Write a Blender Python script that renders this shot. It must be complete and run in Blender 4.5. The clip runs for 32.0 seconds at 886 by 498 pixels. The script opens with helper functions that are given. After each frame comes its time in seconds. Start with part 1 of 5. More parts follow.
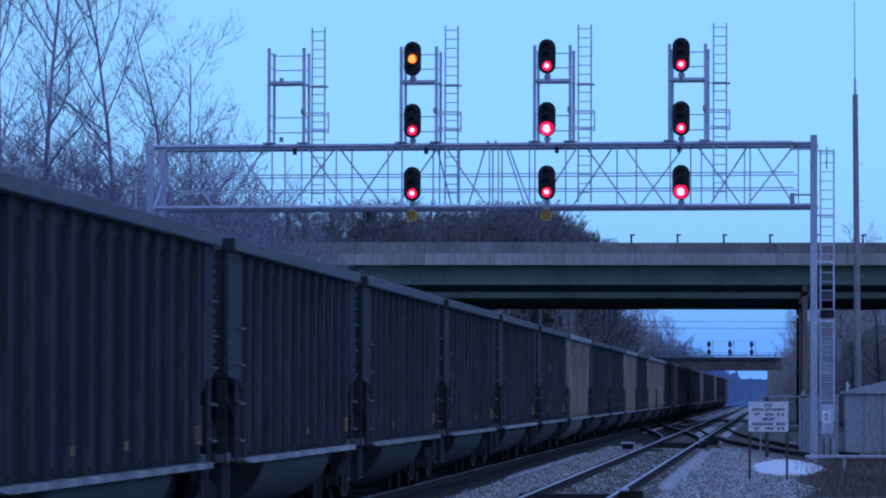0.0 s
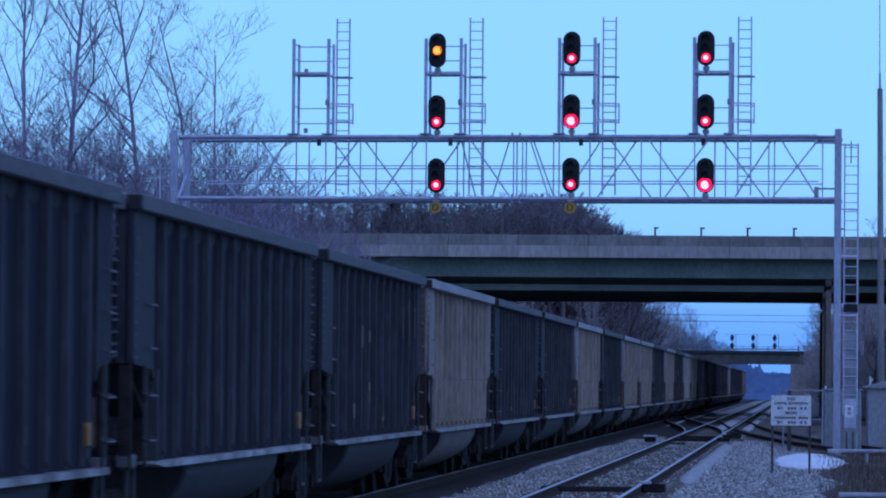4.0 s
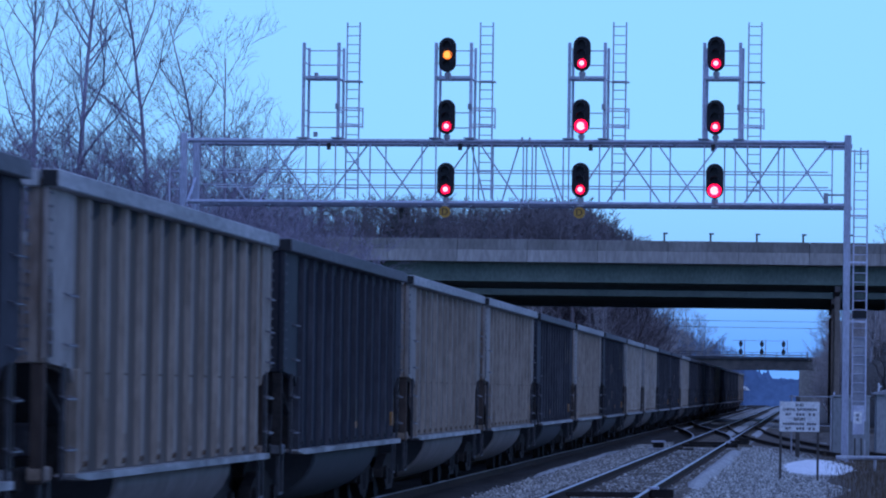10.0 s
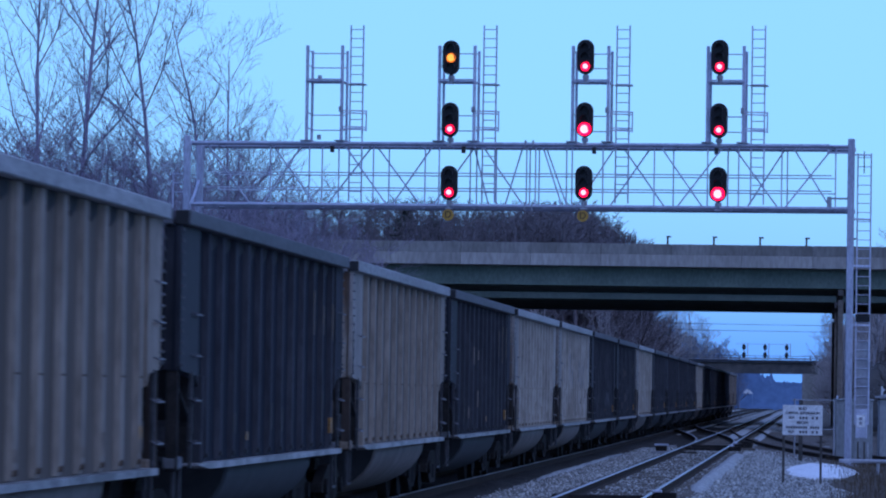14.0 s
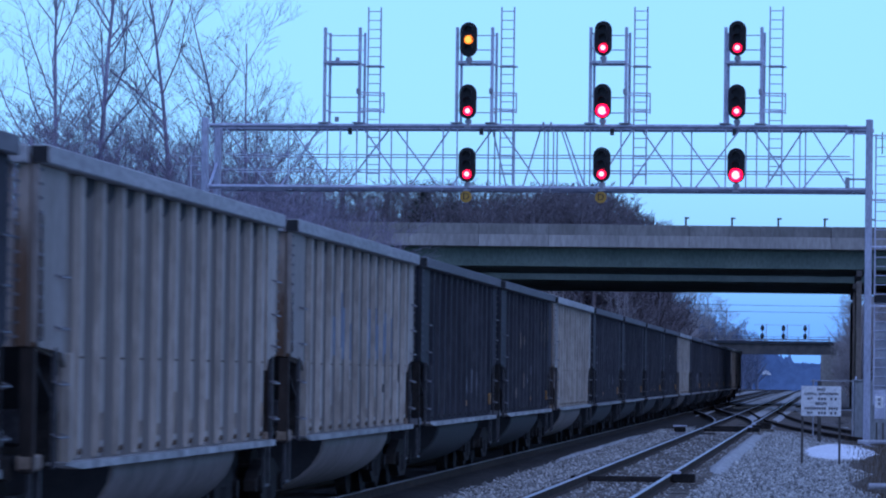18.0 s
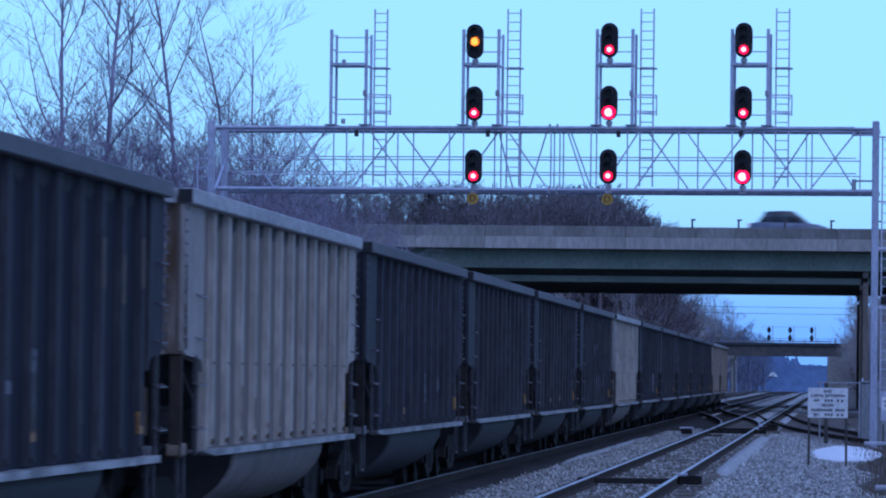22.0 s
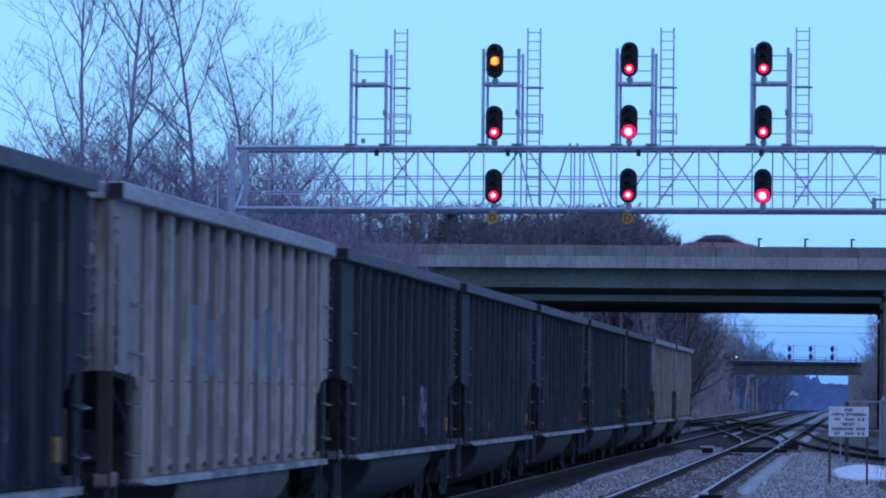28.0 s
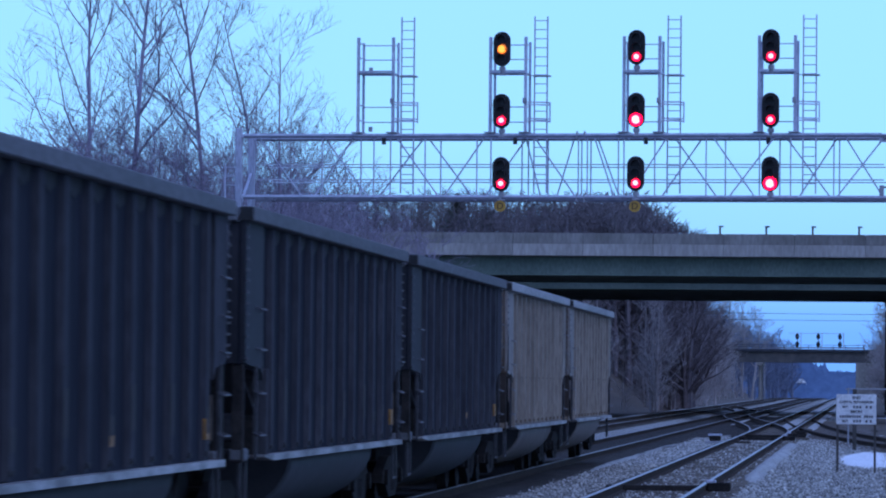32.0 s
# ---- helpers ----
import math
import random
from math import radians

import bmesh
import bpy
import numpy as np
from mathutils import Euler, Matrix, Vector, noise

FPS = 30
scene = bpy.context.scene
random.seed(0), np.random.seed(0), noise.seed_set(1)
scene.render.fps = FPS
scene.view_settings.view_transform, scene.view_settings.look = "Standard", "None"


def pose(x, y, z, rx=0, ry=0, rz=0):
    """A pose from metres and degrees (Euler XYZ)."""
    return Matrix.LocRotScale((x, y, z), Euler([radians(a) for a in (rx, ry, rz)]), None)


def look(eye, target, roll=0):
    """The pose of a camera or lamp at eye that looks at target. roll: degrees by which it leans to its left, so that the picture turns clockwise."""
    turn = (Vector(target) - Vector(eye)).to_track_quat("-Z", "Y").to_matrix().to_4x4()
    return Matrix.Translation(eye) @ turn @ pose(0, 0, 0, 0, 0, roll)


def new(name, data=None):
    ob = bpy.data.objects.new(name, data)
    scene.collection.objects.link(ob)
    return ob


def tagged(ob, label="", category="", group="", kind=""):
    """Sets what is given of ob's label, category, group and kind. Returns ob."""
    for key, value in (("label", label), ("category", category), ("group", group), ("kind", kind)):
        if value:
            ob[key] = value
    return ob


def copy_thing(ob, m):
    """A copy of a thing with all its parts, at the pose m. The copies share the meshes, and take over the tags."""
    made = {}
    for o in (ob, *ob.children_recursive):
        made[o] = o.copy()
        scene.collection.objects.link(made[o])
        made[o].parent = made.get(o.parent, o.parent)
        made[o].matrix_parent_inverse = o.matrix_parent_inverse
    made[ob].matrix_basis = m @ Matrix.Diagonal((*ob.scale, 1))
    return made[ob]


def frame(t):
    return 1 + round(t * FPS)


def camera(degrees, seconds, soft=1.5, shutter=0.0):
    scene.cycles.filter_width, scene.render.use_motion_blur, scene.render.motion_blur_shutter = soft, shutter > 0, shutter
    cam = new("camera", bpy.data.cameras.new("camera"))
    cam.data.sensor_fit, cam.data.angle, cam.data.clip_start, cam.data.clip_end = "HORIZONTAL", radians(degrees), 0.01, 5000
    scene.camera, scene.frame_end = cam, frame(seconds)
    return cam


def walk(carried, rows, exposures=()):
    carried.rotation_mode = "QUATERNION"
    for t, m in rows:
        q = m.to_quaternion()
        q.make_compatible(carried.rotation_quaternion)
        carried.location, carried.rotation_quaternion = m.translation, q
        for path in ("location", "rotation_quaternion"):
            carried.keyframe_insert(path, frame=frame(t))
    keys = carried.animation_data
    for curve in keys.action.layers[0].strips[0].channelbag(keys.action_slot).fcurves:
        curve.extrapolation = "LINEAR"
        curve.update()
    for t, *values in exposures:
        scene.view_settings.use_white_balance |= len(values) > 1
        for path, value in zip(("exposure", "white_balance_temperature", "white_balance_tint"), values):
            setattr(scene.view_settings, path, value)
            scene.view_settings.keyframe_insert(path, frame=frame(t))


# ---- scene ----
import itertools

# ---------------------------------------------------------------- camera
EYE = (0.0, 0.0, 1.79)
cam = camera(11.655, 32.0, 2.05, 0.5)
PATH = [
(0.0, 4.395, 1.89, 0.15), (0.5, 4.416, 1.889, 0.327), (1.0, 4.471, 1.882, 0.475), (1.5, 4.574, 1.916, 0.513),
(2.0, 4.643, 1.899, 0.507), (2.5, 4.664, 1.885, 0.437), (3.0, 4.676, 1.823, 0.518), (3.5, 4.685, 1.764, 0.486),
(5.5, 4.793, 1.901, 0.666), (6.0, 4.762, 1.923, 0.683), (6.5, 4.746, 1.903, 0.632), (7.0, 4.717, 1.837, 0.574),
(7.5, 4.705, 1.82, 0.489), (8.0, 4.711, 1.814, 0.41), (8.5, 4.714, 1.846, 0.581), (9.0, 4.735, 1.884, 0.66),
(9.5, 4.763, 1.871, 0.674), (10.0, 4.828, 1.835, 0.803), (10.5, 4.829, 1.845, 0.812), (11.0, 4.776, 1.83, 0.729),
(11.5, 4.745, 1.821, 0.913), (12.0, 4.764, 1.783, 1.006), (12.5, 4.802, 1.806, 0.867), (13.0, 4.81, 1.859, 0.808),
(13.5, 4.853, 1.885, 0.873), (15.5, 4.952, 1.788, 0.83), (16.0, 4.998, 1.761, 0.768), (16.5, 5.023, 1.692, 0.734),
(17.0, 5.103, 1.637, 0.874), (17.5, 5.124, 1.646, 0.81), (18.0, 5.108, 1.63, 0.749), (18.5, 5.088, 1.668, 0.582),
(19.0, 5.06, 1.67, 0.537), (19.5, 5.058, 1.666, 0.451), (20.0, 5.034, 1.651, 0.492), (20.5, 4.999, 1.638, 0.543),
(21.0, 4.976, 1.605, 0.589), (21.5, 5.072, 1.626, 0.542), (22.0, 5.194, 1.655, 0.715), (22.5, 5.273, 1.662, 0.642),
(23.0, 5.366, 1.638, 0.628), (23.5, 5.388, 1.664, 0.738), (24.0, 5.342, 1.707, 0.673), (24.5, 5.299, 1.75, 0.708),
(25.0, 5.308, 1.764, 0.664), (25.5, 5.36, 1.77, 0.768), (27.5, 5.512, 1.879, 0.701), (28.0, 5.464, 1.909, 0.609),
(28.5, 5.392, 1.896, 0.666), (29.0, 5.351, 1.897, 0.592), (29.5, 5.378, 1.858, 0.743), (30.0, 5.447, 1.812, 0.766),
(30.5, 5.507, 1.796, 0.653), (31.0, 5.537, 1.762, 0.65), (31.5, 5.55, 1.75, 0.632), (32.0, 5.561, 1.753, 0.525),
]
walk(cam, [(t, pose(*EYE, 90 + p, 0, y) @ pose(0, 0, 0, 0, 0, r)) for t, y, p, r in PATH],
     [(0.0, -0.03, 5930, 19), (8.0, 0.03, 5930, 19), (14.0, 0.06, 5980, 19), (19.0, 0.25, 6200, 18), (25.0, 0.26, 6220, 18), (28.0, 0.15, 6200, 18), (29.5, 0.17, 6200, 18), (32.0, 0.25, 6220, 18)])

# ---------------------------------------------------------------- dusk light
world = bpy.data.worlds.new("dusk_sky")
scene.world = world
world.use_nodes = True
wn, wl = world.node_tree.nodes, world.node_tree.links
wn.clear()
w_out = wn.new("ShaderNodeOutputWorld")
w_bg = wn.new("ShaderNodeBackground")
w_co = wn.new("ShaderNodeTexCoord")
w_sep = wn.new("ShaderNodeSeparateXYZ")
w_ramp = wn.new("ShaderNodeValToRGB")
w_sky = wn.new("ShaderNodeTexSky")
w_sky.sky_type = "NISHITA"
w_sky.sun_disc = False
w_sky.sun_elevation = radians(4)
w_sky.sun_rotation = radians(150)
w_mix = wn.new("ShaderNodeMix")
w_mix.data_type = "RGBA"
w_mix.blend_type = "ADD"
w_mix.inputs[0].default_value = 0.003
el = w_ramp.color_ramp.elements
el[0].position, el[0].color = 0.0, (0.15, 0.42, 1.02, 1)
el[1].position, el[1].color = 1.0, (0.205, 0.37, 0.83, 1)
for at, col in ((0.013, (0.16, 0.44, 1.05, 1)), (0.03, (0.28, 0.64, 1.12, 1)), (0.055, (0.315, 0.735, 1.19, 1)), (0.09, (0.315, 0.725, 1.19, 1)), (0.13, (0.27, 0.60, 1.14, 1)), (0.22, (0.20, 0.36, 0.88, 1)), (0.45, (0.21, 0.375, 0.88, 1))):
    e = el.new(at)
    e.color = col
wl.new(w_co.outputs["Generated"], w_sep.inputs[0])
wl.new(w_sep.outputs[2], w_ramp.inputs[0])
wl.new(w_ramp.outputs[0], w_mix.inputs[6])
wl.new(w_sky.outputs[0], w_mix.inputs[7])
wl.new(w_mix.outputs[2], w_bg.inputs[0])
w_bg.inputs[1].default_value = 0.95
wl.new(w_bg.outputs[0], w_out.inputs[0])
sun_data = bpy.data.lights.new("sun", "SUN")
sun_data.energy, sun_data.angle, sun_data.color = 0.52, radians(60), (0.66, 0.74, 0.96)
sun = new("sun", sun_data)
sun.matrix_world = look((60, -90, 110), (0, 0, 0))


# ---------------------------------------------------------------- materials
def paint(name, a, b, rough=0.7, metal=0.0, scale=3.0, fine=40.0, bump=0.15, depth=0.01, stretch=(1, 1, 1),
          vary=0.0, spec=0.5, low=0.35, high=0.7):
    """Two colours in large patches, fine grain over them, fine relief; vary: change from piece to piece."""
    m = bpy.data.materials.new(name)
    m.use_nodes = True
    n, l = m.node_tree.nodes, m.node_tree.links
    bsdf = n["Principled BSDF"]
    co = n.new("ShaderNodeTexCoord")
    mp = n.new("ShaderNodeMapping")
    mp.inputs["Scale"].default_value = stretch
    l.new(co.outputs["Object"], mp.inputs[0])
    n1, n2 = n.new("ShaderNodeTexNoise"), n.new("ShaderNodeTexNoise")
    n1.inputs["Scale"].default_value, n1.inputs["Detail"].default_value = scale, 6
    n2.inputs["Scale"].default_value, n2.inputs["Detail"].default_value = fine, 4
    at = mp.outputs[0]
    if vary:
        info = n.new("ShaderNodeObjectInfo")
        shift = n.new("ShaderNodeVectorMath")
        shift.operation = "MULTIPLY_ADD"
        shift.inputs[1].default_value = (37.0, 53.0, 71.0)
        l.new(info.outputs["Random"], shift.inputs[0])
        l.new(at, shift.inputs[2])
        at = shift.outputs[0]
    l.new(at, n1.inputs[0])
    l.new(at, n2.inputs[0])
    ramp = n.new("ShaderNodeValToRGB")
    ramp.color_ramp.elements[0].position, ramp.color_ramp.elements[0].color = low, (*a, 1)
    ramp.color_ramp.elements[1].position, ramp.color_ramp.elements[1].color = high, (*b, 1)
    l.new(n1.outputs[0], ramp.inputs[0])
    mul = n.new("ShaderNodeMix")
    mul.data_type, mul.blend_type = "RGBA", "MULTIPLY"
    mul.inputs[0].default_value = 0.6
    gr = n.new("ShaderNodeMapRange")
    gr.inputs[1].default_value, gr.inputs[2].default_value = 0.25, 0.75
    gr.inputs[3].default_value, gr.inputs[4].default_value = 0.55, 1.35
    l.new(n2.outputs[0], gr.inputs[0])
    l.new(ramp.outputs[0], mul.inputs[6])
    l.new(gr.outputs[0], mul.inputs[7])
    last = mul.outputs[2]
    if vary:
        vr = n.new("ShaderNodeMapRange")
        vr.inputs[3].default_value, vr.inputs[4].default_value = 1 - vary, 1 + vary
        l.new(info.outputs["Random"], vr.inputs[0])
        mv = n.new("ShaderNodeMix")
        mv.data_type, mv.blend_type = "RGBA", "MULTIPLY"
        mv.inputs[0].default_value = 1.0
        l.new(last, mv.inputs[6])
        l.new(vr.outputs[0], mv.inputs[7])
        last = mv.outputs[2]
    l.new(last, bsdf.inputs["Base Color"])
    bsdf.inputs["Metallic"].default_value = metal
    rr = n.new("ShaderNodeMapRange")
    rr.inputs[3].default_value, rr.inputs[4].default_value = max(0.05, rough - 0.15), min(1, rough + 0.15)
    l.new(n1.outputs[0], rr.inputs[0])
    l.new(rr.outputs[0], bsdf.inputs["Roughness"])
    bsdf.inputs["Specular IOR Level"].default_value = spec
    if bump:
        bp = n.new("ShaderNodeBump")
        bp.inputs["Strength"].default_value, bp.inputs["Distance"].default_value = bump, depth
        l.new(n2.outputs[0], bp.inputs["Height"])
        l.new(bp.outputs[0], bsdf.inputs["Normal"])
    return m


def by_island(m, low, high):
    """Lets each separate stone of a mesh have its own lightness."""
    n, l = m.node_tree.nodes, m.node_tree.links
    bsdf = n["Principled BSDF"]
    src = bsdf.inputs["Base Color"].links[0].from_socket
    geo, mr, mv = n.new("ShaderNodeNewGeometry"), n.new("ShaderNodeMapRange"), n.new("ShaderNodeMix")
    mr.inputs[3].default_value, mr.inputs[4].default_value = low, high
    mv.data_type, mv.blend_type = "RGBA", "MULTIPLY"
    mv.inputs[0].default_value = 1.0
    l.new(geo.outputs["Random Per Island"], mr.inputs[0])
    l.new(src, mv.inputs[6])
    l.new(mr.outputs[0], mv.inputs[7])
    l.new(mv.outputs[2], bsdf.inputs["Base Color"])


def glow(name, colour, strength):
    m = bpy.data.materials.new(name)
    m.use_nodes = True
    bsdf = m.node_tree.nodes["Principled BSDF"]
    bsdf.inputs["Base Color"].default_value = (*[c * 0.4 for c in colour], 1)
    bsdf.inputs["Emission Color"].default_value = (*colour, 1)
    bsdf.inputs["Emission Strength"].default_value = strength
    return m


UP = (1, 1, 0.08)
# Sheet paints are darker than rib paints: dirt plus recess shade in the colour.
M_BLACK = paint("shaded_black_paint", (0.0145, 0.0155, 0.0230), (0.0225, 0.0240, 0.0340), 0.8, 0, 1.6, 14, 0.2, 0.006, UP, 0.12, 0.08)
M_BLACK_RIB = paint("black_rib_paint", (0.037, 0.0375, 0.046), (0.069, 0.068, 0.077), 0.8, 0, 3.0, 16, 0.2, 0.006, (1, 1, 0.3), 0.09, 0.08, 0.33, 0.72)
M_BLACK_CHORD = paint("dusty_black_chord", (0.075, 0.077, 0.085), (0.135, 0.135, 0.145), 0.7, 0, 1.2, 16, 0.2, 0.006, (1, 0.2, 1), 0.15)
M_GREY = paint("weathered_shaded_grey_paint", (0.096, 0.070, 0.053), (0.158, 0.121, 0.095), 0.75, 0, 1.5, 12, 0.25, 0.006, UP, 0.10, 0.3)
M_PALE = paint("shaded_pale_grey_sheet", (0.120, 0.094, 0.077), (0.20, 0.161, 0.135), 0.75, 0, 1.5, 12, 0.25, 0.006, UP, 0.10, 0.3)
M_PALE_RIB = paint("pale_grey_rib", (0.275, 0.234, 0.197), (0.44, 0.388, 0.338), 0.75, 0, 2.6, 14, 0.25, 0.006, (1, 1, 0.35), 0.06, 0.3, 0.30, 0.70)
M_PLATE_GREY = paint("pale_corner_plate", (0.24, 0.205, 0.182), (0.35, 0.312, 0.282), 0.7, 0, 1.6, 16, 0.2, 0.006, (1, 1, 0.4), 0.08, 0.3)
M_BLACK_PLATE = paint("black_corner_plate", (0.023, 0.024, 0.030), (0.043, 0.044, 0.051), 0.7, 0, 2.0, 16, 0.2, 0.006, (1, 1, 0.4), 0.12, 0.2)
M_RUSTRUN = paint("brown_rust_run", (0.055, 0.034, 0.024), (0.15, 0.10, 0.07), 0.9, 0, 3, 20, 0.2, 0.003, (1, 1, 0.3))
M_SOOTY = paint("sooty_brown_steel", (0.028, 0.022, 0.020), (0.085, 0.062, 0.052), 0.9, 0, 3, 20, 0.2, 0.003, (1, 1, 0.3), 0.1, 0.2)
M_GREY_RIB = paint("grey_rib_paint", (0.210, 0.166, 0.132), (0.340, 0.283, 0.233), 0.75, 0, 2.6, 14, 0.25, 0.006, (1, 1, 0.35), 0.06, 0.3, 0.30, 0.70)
M_GREY_CHORD = paint("grey_chord_paint", (0.27, 0.27, 0.27), (0.40, 0.40, 0.40), 0.7, 0, 1.2, 16, 0.2, 0.006, (1, 0.2, 1), 0.1)
M_RUSTY = paint("rusty_end_sheet", (0.15, 0.10, 0.075), (0.38, 0.35, 0.33), 0.85, 0, 1.3, 20, 0.3, 0.008, (1, 1, 0.5), 0.2)
# Scuffed steel; the pale patches also carry the sill's broken highlights.
M_SILL = paint("scuffed_highlit_sill_steel", (0.165, 0.157, 0.158), (0.44, 0.425, 0.425), 0.5, 0.2, 3.5, 30, 0.2, 0.004, (1, 0.4, 1), 0.15, 0.5, 0.38, 0.6)
M_TUB_DARK = paint("dusty_black_tub", (0.024, 0.025, 0.029), (0.055, 0.056, 0.062), 0.75, 0, 1.5, 14, 0.2, 0.006, (1, 1, 0.5), 0.2)
M_TUB_GREY = paint("aluminium_tub", (0.15, 0.118, 0.105), (0.25, 0.205, 0.19), 0.7, 0.1, 1.5, 14, 0.2, 0.006, (1, 1, 0.5), 0.15)
M_TRUCK = paint("grimy_cast_steel", (0.018, 0.016, 0.016), (0.040, 0.035, 0.033), 0.9, 0.0, 5, 40, 0.3, 0.01, (1, 1, 1), 0.25, 0.12)
# Near-black for painted shade in hollows, also for seams and rib feet.
M_SHADE_SEAM = paint("shade_and_seam_dark_steel", (0.015, 0.015, 0.017), (0.026, 0.026, 0.028), 0.95, 0, 6, 40, 0.1)
M_WHEEL = paint("worn_wheel_steel", (0.018, 0.016, 0.016), (0.038, 0.034, 0.032), 0.85, 0.0, 8, 50, 0.1, 0.01, (1, 1, 1), 0.0, 0.12)
M_GRAB = paint("worn_grab_iron", (0.09, 0.09, 0.10), (0.25, 0.25, 0.27), 0.55, 0.2, 9, 50, 0.1, 0.002)
M_GRAB_DARK = paint("worn_dark_grab_iron", (0.05, 0.05, 0.06), (0.15, 0.15, 0.165), 0.55, 0.2, 9, 50, 0.1, 0.002)
M_TRUCK_LIGHT = paint("dull_grab_iron", (0.028, 0.027, 0.032), (0.065, 0.062, 0.07), 0.55, 0.2, 9, 50, 0.1, 0.002)
M_YELLOW = paint("yellow_reflector", (0.20, 0.09, 0.016), (0.42, 0.185, 0.03), 0.5, 0, 9, 60, 0.1, 0.002)
M_STENCIL = paint("faded_white_stencil", (0.02, 0.021, 0.028), (0.24, 0.25, 0.28), 0.8, 0, 5, 30, 0.1, 0.002)
M_PALEBLUE = paint("faded_blue_stencil", (0.11, 0.125, 0.16), (0.19, 0.225, 0.29), 0.8, 0, 4, 30, 0.1, 0.002)
M_OCHRE = paint("faded_ochre_lettering", (0.035, 0.030, 0.028), (0.13, 0.088, 0.05), 0.8, 0, 4, 20, 0.1, 0.002)
M_TAN = paint("tan_stencil", (0.020, 0.019, 0.018), (0.043, 0.038, 0.034), 0.8, 0, 4, 30, 0.1, 0.002)
M_GALV = paint("galvanised_steel", (0.44, 0.455, 0.56), (0.61, 0.625, 0.74), 0.55, 0.1, 3, 30, 0.15, 0.003, (1, 1, 0.4), 0.08)
M_GALV_POST = paint("weathered_galvanised_post", (0.34, 0.355, 0.44), (0.49, 0.505, 0.60), 0.6, 0.1, 2, 20, 0.15, 0.003, (1, 1, 0.3))
M_GALV_DARK = paint("dull_galvanised_steel", (0.26, 0.265, 0.30), (0.40, 0.405, 0.44), 0.6, 0.1, 3, 30, 0.15, 0.003, (1, 1, 1), 0.1)
M_HEAD = paint("matt_black_signal", (0.008, 0.008, 0.010), (0.018, 0.018, 0.02), 0.75, 0, 6, 40, 0.1, 0.003)
M_LENS = paint("dark_lens", (0.008, 0.008, 0.010), (0.016, 0.014, 0.016), 0.6, 0, 8, 40, 0.0)
M_RED = glow("lit_red_lens", (1.0, 0.0, 0.035), 4.0)
M_RED_DIM = glow("lit_red_lens_small", (1.0, 0.0, 0.045), 2.6)
M_CORE = glow("red_lamp_core", (1.0, 0.50, 0.56), 1.7)
M_AMBER = glow("lit_amber_lens", (1.0, 0.20, 0.004), 1.3)
M_AMBER_CORE = glow("amber_lamp_core", (1.0, 0.42, 0.06), 1.5)
M_HEADLIGHT = glow("headlight", (1.0, 0.85, 0.6), 7.0)
M_TAIL = glow("tail_light", (1.0, 0.08, 0.06), 0.35)
M_PLATE = paint("yellow_plate", (0.40, 0.21, 0.03), (0.50, 0.27, 0.04), 0.6, 0, 7, 40, 0.05)
M_LETTER = paint("black_letter", (0.012, 0.012, 0.014), (0.02, 0.02, 0.022), 0.7, 0, 7, 40, 0.0)
M_CONCRETE = paint("bridge_concrete", (0.285, 0.26, 0.238), (0.405, 0.37, 0.342), 0.9, 0, 0.35, 6, 0.3, 0.02, (1, 1, 0.25), 0.06)
M_CONCRETE_OLD = paint("stained_concrete", (0.17, 0.155, 0.14), (0.30, 0.28, 0.26), 0.9, 0, 0.5, 6, 0.3, 0.02, (1, 1, 0.3), 0.1)
M_GIRDER = paint("green_girder_paint", (0.085, 0.122, 0.100), (0.14, 0.18, 0.148), 0.6, 0, 0.4, 8, 0.15, 0.01, (1, 1, 0.5))
M_SOFFIT = paint("dark_soffit", (0.22, 0.22, 0.225), (0.32, 0.32, 0.32), 0.9, 0, 0.5, 8, 0.2)
M_RUSTSTEEL = paint("brown_steel_beam", (0.06, 0.055, 0.056), (0.12, 0.105, 0.095), 0.8, 0, 0.8, 10, 0.2)
M_COLUMN = paint("brown_steel_column", (0.13, 0.105, 0.09), (0.22, 0.18, 0.155), 0.8, 0, 0.8, 10, 0.2)
M_FARSTEEL = paint("far_bridge_steel", (0.022, 0.025, 0.034), (0.05, 0.052, 0.062), 0.8, 0, 0.8, 10, 0.2)
M_ASPHALT = paint("asphalt", (0.04, 0.04, 0.042), (0.065, 0.065, 0.066), 0.9, 0, 0.6, 20, 0.3)
M_RAIL_TOP = paint("polished_rail_head", (0.33, 0.33, 0.34), (0.52, 0.52, 0.54), 0.35, 0.7, 2, 30, 0.05, 0.002, (1, 0.1, 1))
M_RAIL_DULL = paint("dull_rail_head", (0.16, 0.15, 0.145), (0.30, 0.285, 0.275), 0.5, 0.4, 2, 30, 0.05, 0.002, (1, 0.1, 1))
M_RAIL = paint("rusty_rail_web", (0.03, 0.022, 0.018), (0.07, 0.048, 0.035), 0.9, 0.0, 4, 40, 0.3, 0.004, (1, 1, 1), 0.0, 0.12)
M_TIE = paint("weathered_tie", (0.08, 0.068, 0.058), (0.20, 0.175, 0.15), 0.95, 0, 3, 24, 0.4, 0.01, (0.3, 1, 1), 0.3, 0.12)
M_BALLAST = paint("grey_ballast", (0.165, 0.158, 0.145), (0.47, 0.455, 0.43), 0.9, 0, 9, 38, 0.9, 0.04, (1, 1, 1), 0.0, 0.15, 0.36, 0.66)
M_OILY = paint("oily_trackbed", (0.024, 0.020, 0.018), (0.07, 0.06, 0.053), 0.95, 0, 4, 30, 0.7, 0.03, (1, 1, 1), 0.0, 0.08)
M_STONE = paint("ballast_stones", (0.275, 0.268, 0.25), (0.56, 0.545, 0.515), 0.85, 0, 5, 40, 0.3, 0.01)
